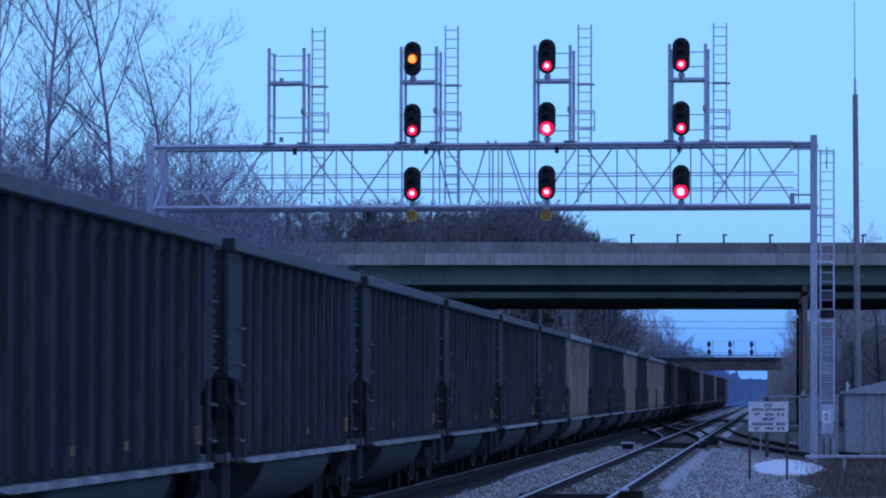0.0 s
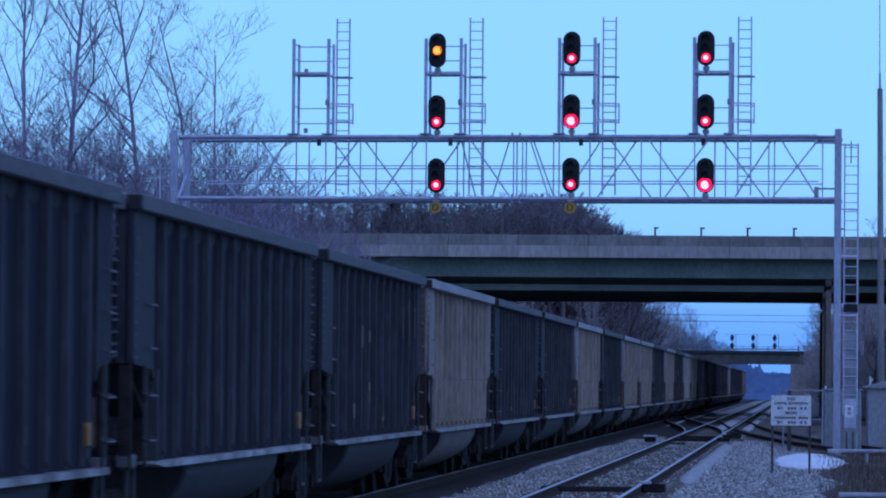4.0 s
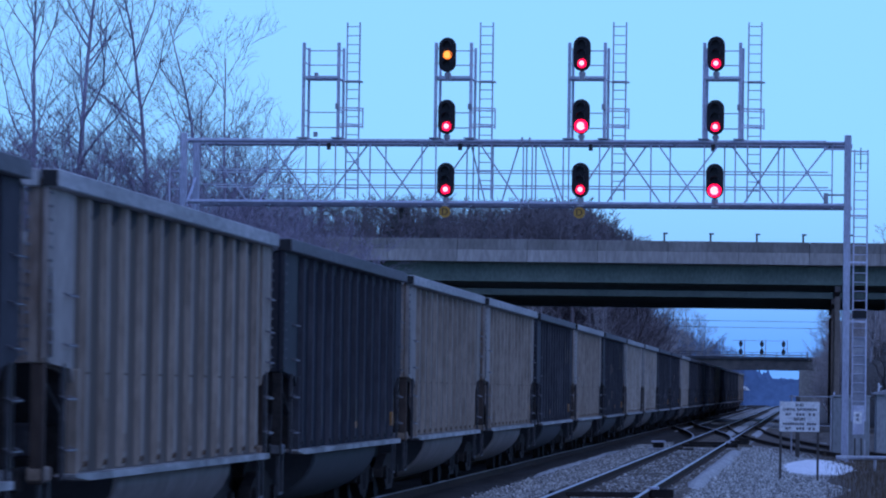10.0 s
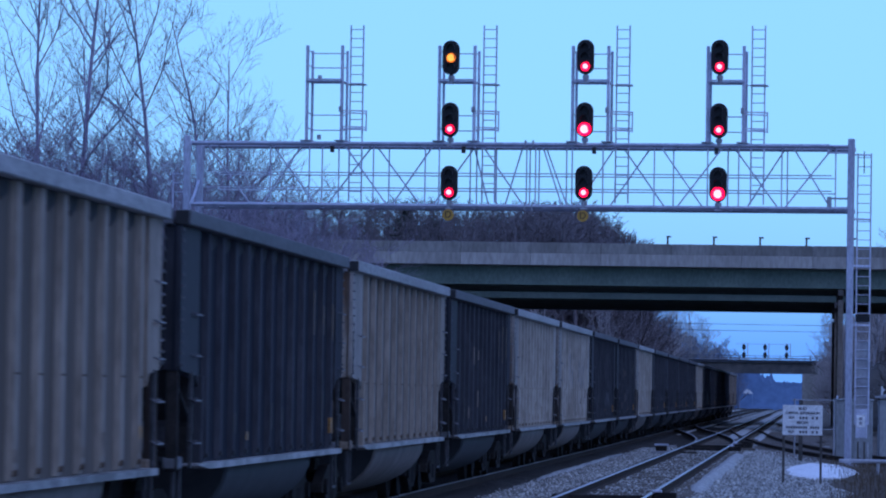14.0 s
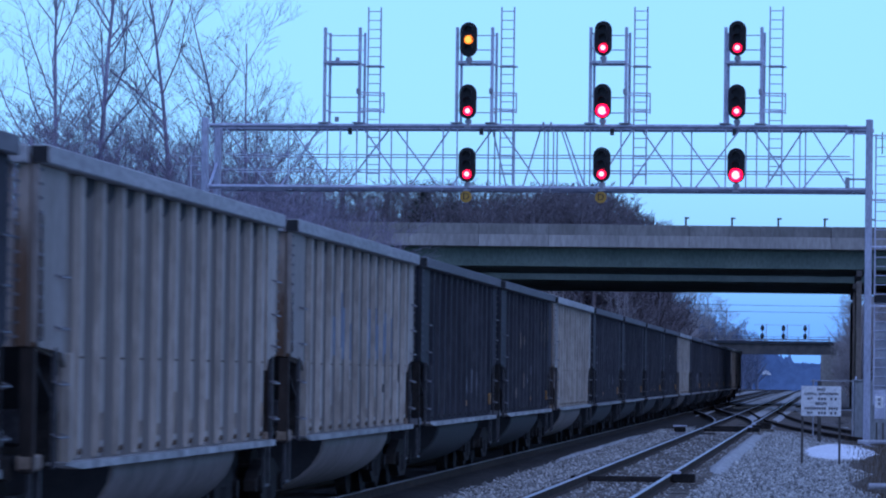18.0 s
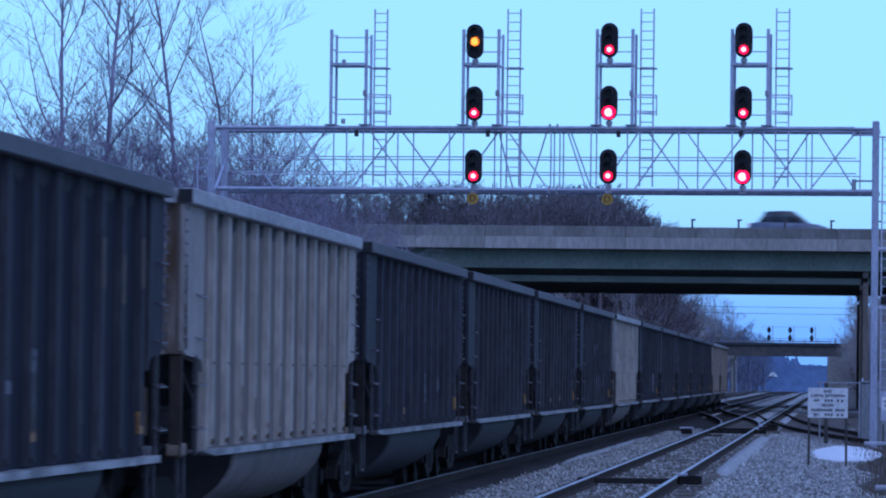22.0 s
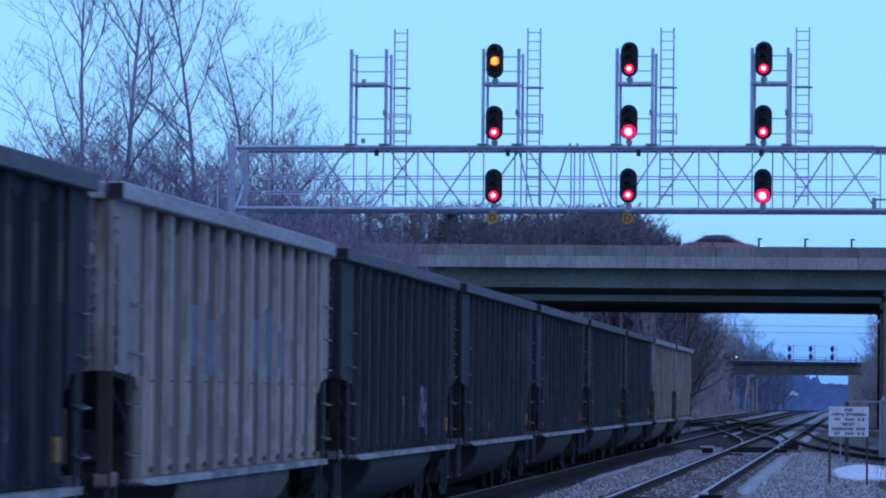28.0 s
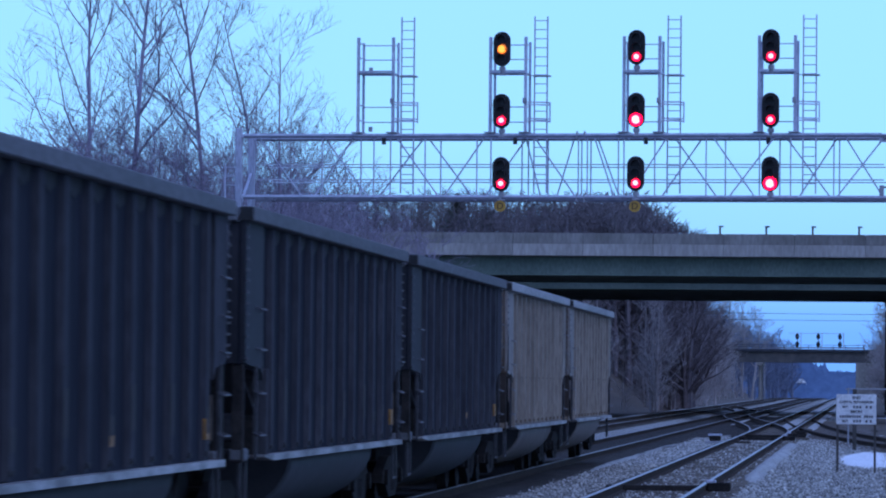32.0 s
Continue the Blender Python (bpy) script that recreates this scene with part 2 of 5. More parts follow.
by_island(M_STONE, 0.3, 1.5)
M_BROWN = paint("dead_grass_ground", (0.075, 0.058, 0.046), (0.17, 0.135, 0.108), 0.95, 0, 0.12, 3, 0.7, 0.08)
M_SOIL = paint("leafy_soil", (0.055, 0.040, 0.029), (0.125, 0.092, 0.066), 0.95, 0, 1.4, 18, 0.8, 0.05)
M_STRAW = paint("dead_grass_blades", (0.075, 0.052, 0.034), (0.15, 0.108, 0.072), 0.9, 0, 2, 12, 0.0)
M_DIRTY_SNOW = paint("dirty_snow", (0.27, 0.26, 0.25), (0.50, 0.49, 0.475), 0.85, 0, 4, 14, 0.5, 0.03)
M_SNOW = paint("old_snow", (0.68, 0.69, 0.71), (0.88, 0.88, 0.9), 0.85, 0, 3, 12, 0.5, 0.03, (1, 1, 1), 0, 0.4, 0.3, 0.6)
M_BARK = paint("pale_bark", (0.28, 0.245, 0.34), (0.47, 0.425, 0.54), 0.9, 0, 3, 16, 0.4, 0.01, (1, 1, 0.3))
M_BARK_DARK = paint("dark_bark", (0.195, 0.165, 0.225), (0.345, 0.30, 0.38), 0.95, 0, 2, 16, 0.4, 0.01, (1, 1, 0.3))
M_HILL = paint("hill_woods", (0.135, 0.112, 0.122), (0.225, 0.19, 0.20), 0.95, 0, 0.15, 3, 0.2, 0.05)
# Wood colours bluer and paler than bark: distance haze is put into them.
M_MIDWOODS = paint("haze_tinted_woods", (0.14, 0.165, 0.24), (0.20, 0.23, 0.32), 1.0, 0, 0.1, 2, 0.0)
M_WOODS = paint("haze_paled_woods", (0.32, 0.285, 0.28), (0.49, 0.44, 0.43), 0.95, 0, 0.15, 3, 0.2, 0.05)
M_RUSTCORNER = paint("rust_streaked_corner", (0.12, 0.07, 0.045), (0.46, 0.41, 0.36), 0.8, 0, 1.8, 14, 0.25, 0.006, (1, 1, 0.35), 0.2, 0.3, 0.46, 0.70)
M_GREYRUST = paint("rusty_rib_foot", (0.15, 0.105, 0.075), (0.29, 0.225, 0.175), 0.85, 0, 4, 24, 0.2, 0.003)
M_BRUSH_NEAR = paint("near_brush_twigs", (0.25, 0.215, 0.27), (0.42, 0.37, 0.45), 0.95, 0, 2, 16, 0.4, 0.01, (1, 1, 0.3))
M_RUSTPATCH = paint("rust_smear", (0.035, 0.02, 0.012), (0.10, 0.055, 0.03), 0.9, 0, 5, 30, 0.2, 0.003)
# Blue haze of the far distance mixed into the base colour.
M_FARWOODS = paint("haze_blue_distance", (0.11, 0.18, 0.33), (0.16, 0.25, 0.43), 1.0, 0, 0.03, 0.5, 0.0)
M_PINE = paint("pine_needles", (0.095, 0.095, 0.095), (0.16, 0.165, 0.15), 0.9, 0, 0.8, 8, 0.0)
M_HUT = paint("grey_hut_panel", (0.23, 0.245, 0.26), (0.33, 0.345, 0.36), 0.6, 0.1, 0.7, 12, 0.1, 0.004, (1, 1, 0.4), 0.05)
M_SIGN = paint("faded_white_sign", (0.62, 0.63, 0.64), (0.78, 0.78, 0.78), 0.6, 0, 3, 20, 0.05, 0.002)
M_POST = paint("weathered_post", (0.05, 0.045, 0.042), (0.10, 0.09, 0.085), 0.85, 0, 4, 30, 0.3)
M_POLE = paint("wooden_pole", (0.20, 0.185, 0.18), (0.32, 0.30, 0.29), 0.85, 0, 3, 18, 0.3, 0.01, (1, 1, 0.15))
M_TYRE = paint("tyre_rubber", (0.012, 0.012, 0.012), (0.02, 0.02, 0.02), 0.9, 0, 9, 40, 0.1)
M_SIGNTEXT = paint("faded_black_letter", (0.045, 0.045, 0.06), (0.08, 0.08, 0.10), 0.7, 0, 7, 40, 0.0)
# Darker than the chord: its underside shade is put into this colour.
M_FLANGE = paint("shaded_flange_steel", (0.12, 0.125, 0.16), (0.20, 0.205, 0.25), 0.6, 0.1, 3, 30, 0.1, 0.003)
M_CARGLASS = paint("car_window", (0.05, 0.055, 0.06), (0.08, 0.09, 0.10), 0.1, 0, 3, 20, 0.0)


# ---------------------------------------------------------------- mesh tools
class Shape:
    """Collects vertices and faces of one mesh."""

    def __init__(self):
        self.v, self.f = [], []

    def add(self, verts, faces):
        k = len(self.v)
        self.v += [tuple(p) for p in verts]
        self.f += [tuple(i + k for i in f) for f in faces]
        return self

    def box(self, x, y, z, sx, sy, sz, b=0.0, rz=0.0):
        """A box round (x, y, z) with cut edges of width b, turned by rz degrees."""
        hx, hy, hz = sx / 2, sy / 2, sz / 2
        c, s = math.cos(radians(rz)), math.sin(radians(rz))
        b = min(b, hx * 0.49, hy * 0.49, hz * 0.49)
        vs, fs = [], []
        if b <= 0:
            for i, j, k in itertools.product((-1, 1), repeat=3):
                vs.append((i * hx, j * hy, k * hz))
            fs = [(0, 1, 3, 2), (4, 6, 7, 5), (0, 4, 5, 1), (2, 3, 7, 6), (0, 2, 6, 4), (1, 5, 7, 3)]
        else:
            idx = {}
            for i, j, k in itertools.product((-1, 1), repeat=3):
                for a, p in enumerate(((i * hx, j * (hy - b), k * (hz - b)), (i * (hx - b), j * hy, k * (hz - b)),
                                       (i * (hx - b), j * (hy - b), k * hz))):
                    idx[i, j, k, a] = len(vs)
                    vs.append(p)
            for s1 in (-1, 1):
                for a, quad in ((0, [(s1, -1, -1), (s1, 1, -1), (s1, 1, 1), (s1, -1, 1)]),
                                (1, [(-1, s1, -1), (-1, s1, 1), (1, s1, 1), (1, s1, -1)]),
                                (2, [(-1, -1, s1), (1, -1, s1), (1, 1, s1), (-1, 1, s1)])):
                    f = [idx[q + (a,)] for q in quad]
                    fs.append(tuple(f if s1 > 0 else f[::-1]))
            for a1, a2, ax in ((0, 1, 2), (0, 2, 1), (1, 2, 0)):
                for s1, s2 in itertools.product((-1, 1), repeat=2):
                    q = []
                    for e in (-1, 1):
                        t = [0, 0, 0]
                        t[a1], t[a2], t[ax] = s1, s2, e
                        q.append(tuple(t))
                    f = [idx[q[0] + (a1,)], idx[q[1] + (a1,)], idx[q[1] + (a2,)], idx[q[0] + (a2,)]]
                    fs.append(tuple(f))
            for i, j, k in itertools.product((-1, 1), repeat=3):
                fs.append((idx[i, j, k, 0], idx[i, j, k, 1], idx[i, j, k, 2]))
        return self.add([(x + p[0] * c - p[1] * s, y + p[0] * s + p[1] * c, z + p[2]) for p in vs], fs)

    def tube(self, p0, p1, r0, r1=None, n=8, cap=True):
        r1 = r0 if r1 is None else r1
        a, b = Vector(p0), Vector(p1)
        d = (b - a).normalized()
        u = d.orthogonal().normalized()
        w = d.cross(u)
        vs = []
        for c, r in ((a, r0), (b, r1)):
            for i in range(n):
                t = 2 * math.pi * i / n
                vs.append(c + u * (r * math.cos(t)) + w * (r * math.sin(t)))
        fs = [(i, (i + 1) % n, n + (i + 1) % n, n + i) for i in range(n)]
        if cap:
            fs += [tuple(range(n))[::-1], tuple(range(n, 2 * n))]
        return self.add(vs, fs)

    def bar(self, p0, p1, w):
        """A square bar between two points."""
        return self.tube(p0, p1, w * 0.707, n=4)

    def loft(self, rings, close=True, caps=True):
        n = len(rings[0])
        vs = [p for r in rings for p in r]
        fs = []
        for k in range(len(rings) - 1):
            for i in range(n if close else n - 1):
                j = (i + 1) % n
                fs.append((k * n + i, k * n + j, (k + 1) * n + j, (k + 1) * n + i))
        if caps:
            fs += [tuple(range(n))[::-1], tuple(range((len(rings) - 1) * n, len(rings) * n))]
        return self.add(vs, fs)

    def mesh(self, name, material, smooth=False):
        me = bpy.data.meshes.new(name)
        me.from_pydata(self.v, [], self.f)
        bm = bmesh.new()
        bm.from_mesh(me)
        if len(self.f) < 20000:
            bmesh.ops.recalc_face_normals(bm, faces=bm.faces)
        bm.to_mesh(me)
        bm.free()
        me.materials.append(material)
        if smooth:
            me.polygons.foreach_set("use_smooth", [True] * len(me.polygons))
        return me


def part(name, shape, material, parent=None, label="", smooth=False):
    me = shape if isinstance(shape, bpy.types.Mesh) else shape.mesh(name, material, smooth)
    ob = new(name, me)
    ob.parent = parent
    if label:
        ob["label"] = label
    return ob


def thing(name, label, category, group="", x=0.0, y=0.0, z=0.0, rz=0.0):
    ob = new(name)
    ob.matrix_basis = pose(x, y, z, 0, 0, rz)
    return tagged(ob, label, category, group)


def lettering(name, text, size, material, parent, m, label="", heavy=0.0):
    cu = bpy.data.curves.new(name, "FONT")
    cu.body, cu.size, cu.align_x, cu.align_y, cu.extrude = text, size, "CENTER", "CENTER", 0.002
    cu.offset = heavy
    tmp = new(name + "_curve", cu)
    me = bpy.data.meshes.new_from_object(tmp.evaluated_get(bpy.context.evaluated_depsgraph_get()))
    bpy.data.objects.remove(tmp)
    bpy.data.curves.remove(cu)
    me.materials.clear()
    me.materials.append(material)
    ob = new(name, me)
    ob.parent = parent
    ob.matrix_basis = m
    if label:
        ob["label"] = label
    return ob


# ---------------------------------------------------------------- ground
T1, T2, T3 = -3.62, -7.75, -11.85
GAUGE = 1.505


def prof(y):
    """Height of the line: level, then a long fall beyond the crest."""
    return 0.0 if y < 540 else -1e-5 * (min(y, 1500) - 540) ** 2


def smooth(a, b, x):
    t = min(1.0, max(0.0, (x - a) / (b - a)))
    return t * t * (3 - 2 * t)


def land(x, y):
    h = prof(y) - 0.42
    h += 2.2 * smooth(-19, -45, x) * smooth(20, 120, y) + 0.8 * smooth(8, 40, x)
    side = max(smooth(-27, -44, x), smooth(12, 26, x))
    across = smooth(230, 243, y) * (1 - smooth(316, 330, y))
    h = h * (1 - side * across) + (9.5 * side * across)
    h += 8.0 * smooth(-20, -40, x) * smooth(322, 370, y) * (1 - smooth(480, 560, y))
    h += 7.5 * smooth(0.6, 8, x) * smooth(318, 335, y) * (1 - smooth(660, 740, y))
    h += 3.0 * smooth(-19, -34, x) * smooth(520, 600, y)
    h += 4.2 * smooth(-15.6 - 5.0 * smooth(420, 520, y), -22 - 6.0 * smooth(420, 520, y), x) * smooth(322, 350, y) * (1 - smooth(760, 778, y))
    h += 0.12 * noise.noise((x * 0.15, y * 0.15, 0)) + 0.05 * noise.noise((x * 0.9, y * 0.9, 3))
    return h


xs = [-2600, -1500, -900, -500, -300, -200, -140, -100, -80, -66, -56] + [-50 + i * 1.25 for i in range(72)]
xs += [42, 50, 62, 80, 110, 160, 240, 400, 800, 1500, 2600]
ys = [-2000, -800, -300, -120, -60, -20, 10, 30] + [40 + i * 2.5 for i in range(56)]
ys += [180 + i * 5 for i in range(90)] + [640, 680, 720, 780, 840, 920, 1000, 1200, 1400, 1700, 2200, 3000, 4200]
g = Shape()
g.v = [(x, y, land(x, y)) for y in ys for x in xs]
nx = len(xs)
g.f = [(j * nx + i, j * nx + i + 1, (j + 1) * nx + i + 1, (j + 1) * nx + i) for j in range(len(ys) - 1) for i in range(nx - 1)]
ground = part("ground", g, M_BROWN, smooth=True)
tagged(ground, "brown winter ground with dead grass and leaf litter", "ground", kind="structure")

bed_y = [-60, 20] + [40 + 1.5 * i for i in range(100)] + [190 + 12 * i for i in range(60)] + [920, 1000, 1100, 1300]
bed_x = [-16.1, -14.7, -13.4, -11.85, -10.3, -9.8, -9.3, -7.75, -6.4, -5.7, -5.0, -4.3, -3.6, -2.9, -2.2, -1.6, -0.9, -0.2, 0.5, 1.3, 2.4]
bed_h = [-0.45, -0.22, -0.19, -0.19, -0.2, -0.25, -0.2, -0.19, -0.21, -0.26, -0.21, -0.195, -0.19, -0.195, -0.22, -0.26, -0.27, -0.28, -0.29, -0.33, -0.46]
b = Shape()
b.v = [(x if y < 186 else min(x, -1.35), y, (h if y < 186 or x < -1.4 else -0.5) + prof(y) + (0.025 * noise.noise((x * 2.1, y * 1.3, 1)) if y < 200 else 0)) for y in bed_y for x, h in zip(bed_x, bed_h)]
nb = len(bed_x)
b.f = [(j * nb + i, j * nb + i + 1, (j + 1) * nb + i + 1, (j + 1) * nb + i) for j in range(len(bed_y) - 1) for i in range(nb - 1)]
bed = part("ballast_bed", b, M_BALLAST, smooth=True)
tagged(bed, "grey crushed-stone ballast under the railway tracks", "ballast", kind="structure")


# ---------------------------------------------------------------- tracks
def sweep(path, section):
    """A section (across, up) swept along a path of (x, y, z)."""
    s = Shape()
    rings = []
    for i, p in enumerate(path):
        a, q = path[max(0, i - 1)], path[min(len(path) - 1, i + 1)]
        d = Vector((q[0] - a[0], q[1] - a[1], 0)).normalized()
        rings.append([(p[0] + d.y * u, p[1] - d.x * u, p[2] + w) for u, w in section])
    return s.loft(rings)


WEB = [(-0.075, -0.17), (0.075, -0.17), (0.075, -0.155), (0.012, -0.135), (0.012, -0.05), (0.037, -0.043), (0.037, -0.013), (-0.037, -0.013), (-0.037, -0.043), (-0.012, -0.05), (-0.012, -0.135), (-0.075, -0.155)]
HEAD = [(-0.035, -0.013), (0.035, -0.013), (0.034, -0.006), (0.024, 0.0), (-0.024, 0.0), (-0.034, -0.006)]


def rails(track, path, top=None):
    for side in (-1, 1):
        line = []
        for i, p in enumerate(path):
            a, q = path[max(0, i - 1)], path[min(len(path) - 1, i + 1)]
            d = Vector((q[0] - a[0], q[1] - a[1], 0)).normalized()
            line.append((p[0] + d.y * side * GAUGE / 2, p[1] - d.x * side * GAUGE / 2, p[2]))
        r = part("rail", sweep(line, WEB), M_RAIL, track, "rusty steel rail")
        part("rail_head", sweep(line, HEAD), top or M_RAIL_TOP, r, "worn rail head")


straight_y = [-60, 60, 200, 450] + [480 + 30 * i for i in range(20)] + [1300]
tracks = []
for i, x in enumerate((T1, T2, T3)):
    tr = thing(f"track_{i + 1}", "steel railway track on ties in grey ballast", "track", "railway tracks")
    tagged(tr, kind="structure")
    rails(tr, [(x, y, prof(y)) for y in straight_y], M_RAIL_TOP if i == 0 else M_RAIL_DULL)
    tracks.append(tr)


def glide(x0, y0, x1, y1, n=28):
    return [(x0 + (x1 - x0) * smooth(0, 1, i / n), y0 + (y1 - y0) * i / n, 0.004) for i in range(n + 1)]


crossover = thing("crossover_track", "curved crossover rails joining two tracks", "track", "railway tracks")
tagged(crossover, kind="structure")
rails(crossover, glide(T1, 160, T2, 274), M_RAIL_DULL)
crossover_2 = thing("crossover_track", "curved crossover rails joining two tracks", "track", "railway tracks")
tagged(crossover_2, kind="structure")
rails(crossover_2, glide(T2, 280, T3, 390), M_RAIL_DULL)
spur = thing("spur_track", "rusty spur track curving off beside the sign", "track", "railway tracks")
tagged(spur, kind="structure")
spur_line = [(T1 + 0.0255 * s + 2.7e-6 * s ** 3, 240 - s, -0.02 - 0.0008 * s) for s in [102 - 3.25 * i for i in range(32)]]
rails(spur, spur_line, M_RAIL)
part("spur_bed", sweep(spur_line, [(-2.1, -0.34), (2.1, -0.34), (1.9, -0.150), (-1.9, -0.150)]), M_SOIL, spur, "dark cindery bed")

# ---------------------------------------------------------------- highway bridge
Z_SOFFIT, Z_FASCIA, Z_MID, Z_TOP = 7.93, 9.03, 9.71, 10.32
bridge = thing("highway_bridge", "concrete highway overpass on green steel girders", "bridge")
tagged(bridge, kind="structure")
for y0, y1 in ((246.6, 265.4), (281.5, 321.0)):
    part("deck", Shape().box(-8, (y0 + y1) / 2, Z_FASCIA + 0.325, 110, y1 - y0 - 0.3, 0.64), M_CONCRETE_OLD, bridge, "concrete road deck")
    part("road_surface", Shape().box(-8, (y0 + y1) / 2, Z_FASCIA + 0.68, 1900, y1 - y0 - 0.8, 0.05), M_ASPHALT, bridge, "dark asphalt road")
    n_g = max(5, round((y1 - y0) / 2.6))
    for i in range(n_g):
        y = y0 + 0.75 + (y1 - y0 - 1.5) * i / (n_g - 1)
        a, b2 = Z_SOFFIT, Z_FASCIA - 0.004
        sec = [(-0.21, a), (0.21, a), (0.21, a + 0.05), (0.015, a + 0.05), (0.015, b2 - 0.05), (0.18, b2 - 0.05), (0.18, b2), (-0.18, b2), (-0.18, b2 - 0.05), (-0.015, b2 - 0.05), (-0.015, a + 0.05), (-0.21, a + 0.05)]
        gd = Shape().loft([[(x, y + d, z) for d, z in sec] for x in (-45, 29)])
        part("girder", gd, M_GIRDER, bridge, "green painted steel plate girder")
    for k in range(17):
        part("cross_frame", Shape().box(-42 + k * 4.3, (y0 + y1) / 2, Z_SOFFIT + 0.5, 0.06, y1 - y0 - 2, 0.3), M_SOFFIT, bridge)
    for y, s in ((y0, 1), (y1, -1)):
        low, up = Shape(), Shape()
        part("parapet_core", Shape().box(-8, y + s * 0.06, (Z_FASCIA + Z_TOP) / 2 - 0.02, 124, 0.1, Z_TOP - Z_FASCIA - 0.08), M_CONCRETE_OLD, bridge)
        low.box(0, 0, (Z_FASCIA + Z_MID) / 2, 3.985, 0.34, Z_MID - Z_FASCIA, 0.012)
        up.box(0, s * 0.06, (Z_MID + Z_TOP) / 2 + 0.002, 3.975, 0.24, Z_TOP - Z_MID - 0.004, 0.02)
        me_l, me_u = low.mesh("fascia_panel", M_CONCRETE), up.mesh("parapet_panel", M_CONCRETE_OLD)
        for k in range(32):
            for nm, me in (("fascia_panel", me_l), ("parapet_panel", me_u)):
                ob = part(nm, me, None, bridge)
                ob.matrix_basis = pose(-70 + k * 4.0, y, 0)
for x in (-22.0, 1.62):
    for y in (247.8, 264, 283, 319):
        c = Shape().box(x, y, 3.4, 0.03, 0.30, 7.8).box(x, y - 0.15, 3.4, 0.30, 0.03, 7.8).box(x, y + 0.15, 3.4, 0.30, 0.03, 7.8)
        part("column", c, M_COLUMN, bridge, "brown steel bridge column")
    for y0, y1 in ((247.2, 264.8), (282, 320.5)):
        part("pier_cap", Shape().box(x, (y0 + y1) / 2, 7.72, 0.34, y1 - y0, 0.38, 0.03), M_RUSTSTEEL, bridge, "dark pier cap beam")
for x in (-29.5, 15.0):
    for y0, y1 in ((246.8, 265.2), (281.7, 320.8)):
        part("abutment", Shape().box(x, (y0 + y1) / 2, 3.9, 1.6, y1 - y0, 8.0, 0.03), M_CONCRETE_OLD, bridge, "stained concrete abutment")
stub = Shape().box(0, 0, 0.20, 0.11, 0.11, 0.40, 0.01).box(0.06, 0, 0.43, 0.27, 0.13, 0.09, 0.01)
me = stub.mesh("parapet_post", M_RUSTSTEEL)
for k in range(16):
    x = -8.22 + 2.62 * k
    ob = tagged(new("parapet_post", me), "short dark steel post on the bridge parapet", "post", "posts along the parapet")
    ob.matrix_basis = pose(x, 246.66, Z_TOP)

# ---------------------------------------------------------------- farther road bridge
far = thing("road_bridge", "distant dark steel road bridge over the tracks", "bridge")
tagged(far, kind="structure")
part("deck", Shape().box(-13, 784, 7.95, 90, 12, 0.5, 0.03), M_FARSTEEL, far, "thin bridge deck")
for y in (778.6, 784, 789.4):
    part("girder", Shape().box(-13, y, 6.9, 62, 0.25, 1.5).box(-13, y - 0.05, 6.0, 62, 0.7, 0.35), M_RUSTSTEEL, far, "dark steel girder")
for k in range(30):
    part("railing_post", Shape().box(-43 + 2.2 * k, 778.3, 8.55, 0.08, 0.08, 0.8), M_FARSTEEL, far)
for z in (8.58, 8.95):
    part("railing", Shape().box(-11, 778.3, z, 66, 0.07, 0.07), M_FARSTEEL, far)
for x in (-18.6, -32):
    for y in (780, 788):
        part("column", Shape().tube((x, y, -3), (x, y, 5.8), 0.3, n=14), M_CONCRETE, far, "pale concrete column")
    part("pier_cap", Shape().box(x, 784, 5.5, 1.1, 12, 0.62, 0.05), M_CONCRETE_OLD, far)
part("abutment", Shape().box(5.4, 784, 2.0, 14, 12.5, 7.7, 0.05), M_CONCRETE_OLD, far, "stained concrete abutment")
for x, w in ((88, 150), (-88, 92)):
    part("approach", Shape().box(x, 784, 2.9, w, 13, 10.2, 0.1), M_BROWN, far, "brown earth approach")

def grime_sheet():
    """Uneven dark sheet between the two near tracks, with a ragged outline."""
    gx = [T2 + 1.35 + 0.19 * i for i in range(20)]
    gy = [150 + 2.0 * j for j in range(75)]
    v = [(x, y, prof(y) + float(np.interp(x, bed_x, bed_h)) + 0.012) for y in gy for x in gx]
    f = []
    for j in range(74):
        for i in range(19):
            edge = min(j / 12, (73 - j) / 20, 1.0)
            if noise.noise((gx[i] * 0.8, gy[j] * 0.12, 4)) < edge - 0.42:
                f.append((j * 20 + i, j * 20 + i + 1, j * 20 + i + 21, j * 20 + i + 20))
    return v, f


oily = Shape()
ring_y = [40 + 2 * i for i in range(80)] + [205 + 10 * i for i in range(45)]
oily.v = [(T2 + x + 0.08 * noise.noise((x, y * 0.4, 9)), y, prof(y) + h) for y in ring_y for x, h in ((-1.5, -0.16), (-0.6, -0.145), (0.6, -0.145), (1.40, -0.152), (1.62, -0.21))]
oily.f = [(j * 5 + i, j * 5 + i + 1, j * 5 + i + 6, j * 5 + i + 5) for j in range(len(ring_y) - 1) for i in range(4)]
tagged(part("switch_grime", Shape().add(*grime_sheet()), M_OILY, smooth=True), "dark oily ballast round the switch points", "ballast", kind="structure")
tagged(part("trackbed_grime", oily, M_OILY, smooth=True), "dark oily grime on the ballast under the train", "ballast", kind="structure")
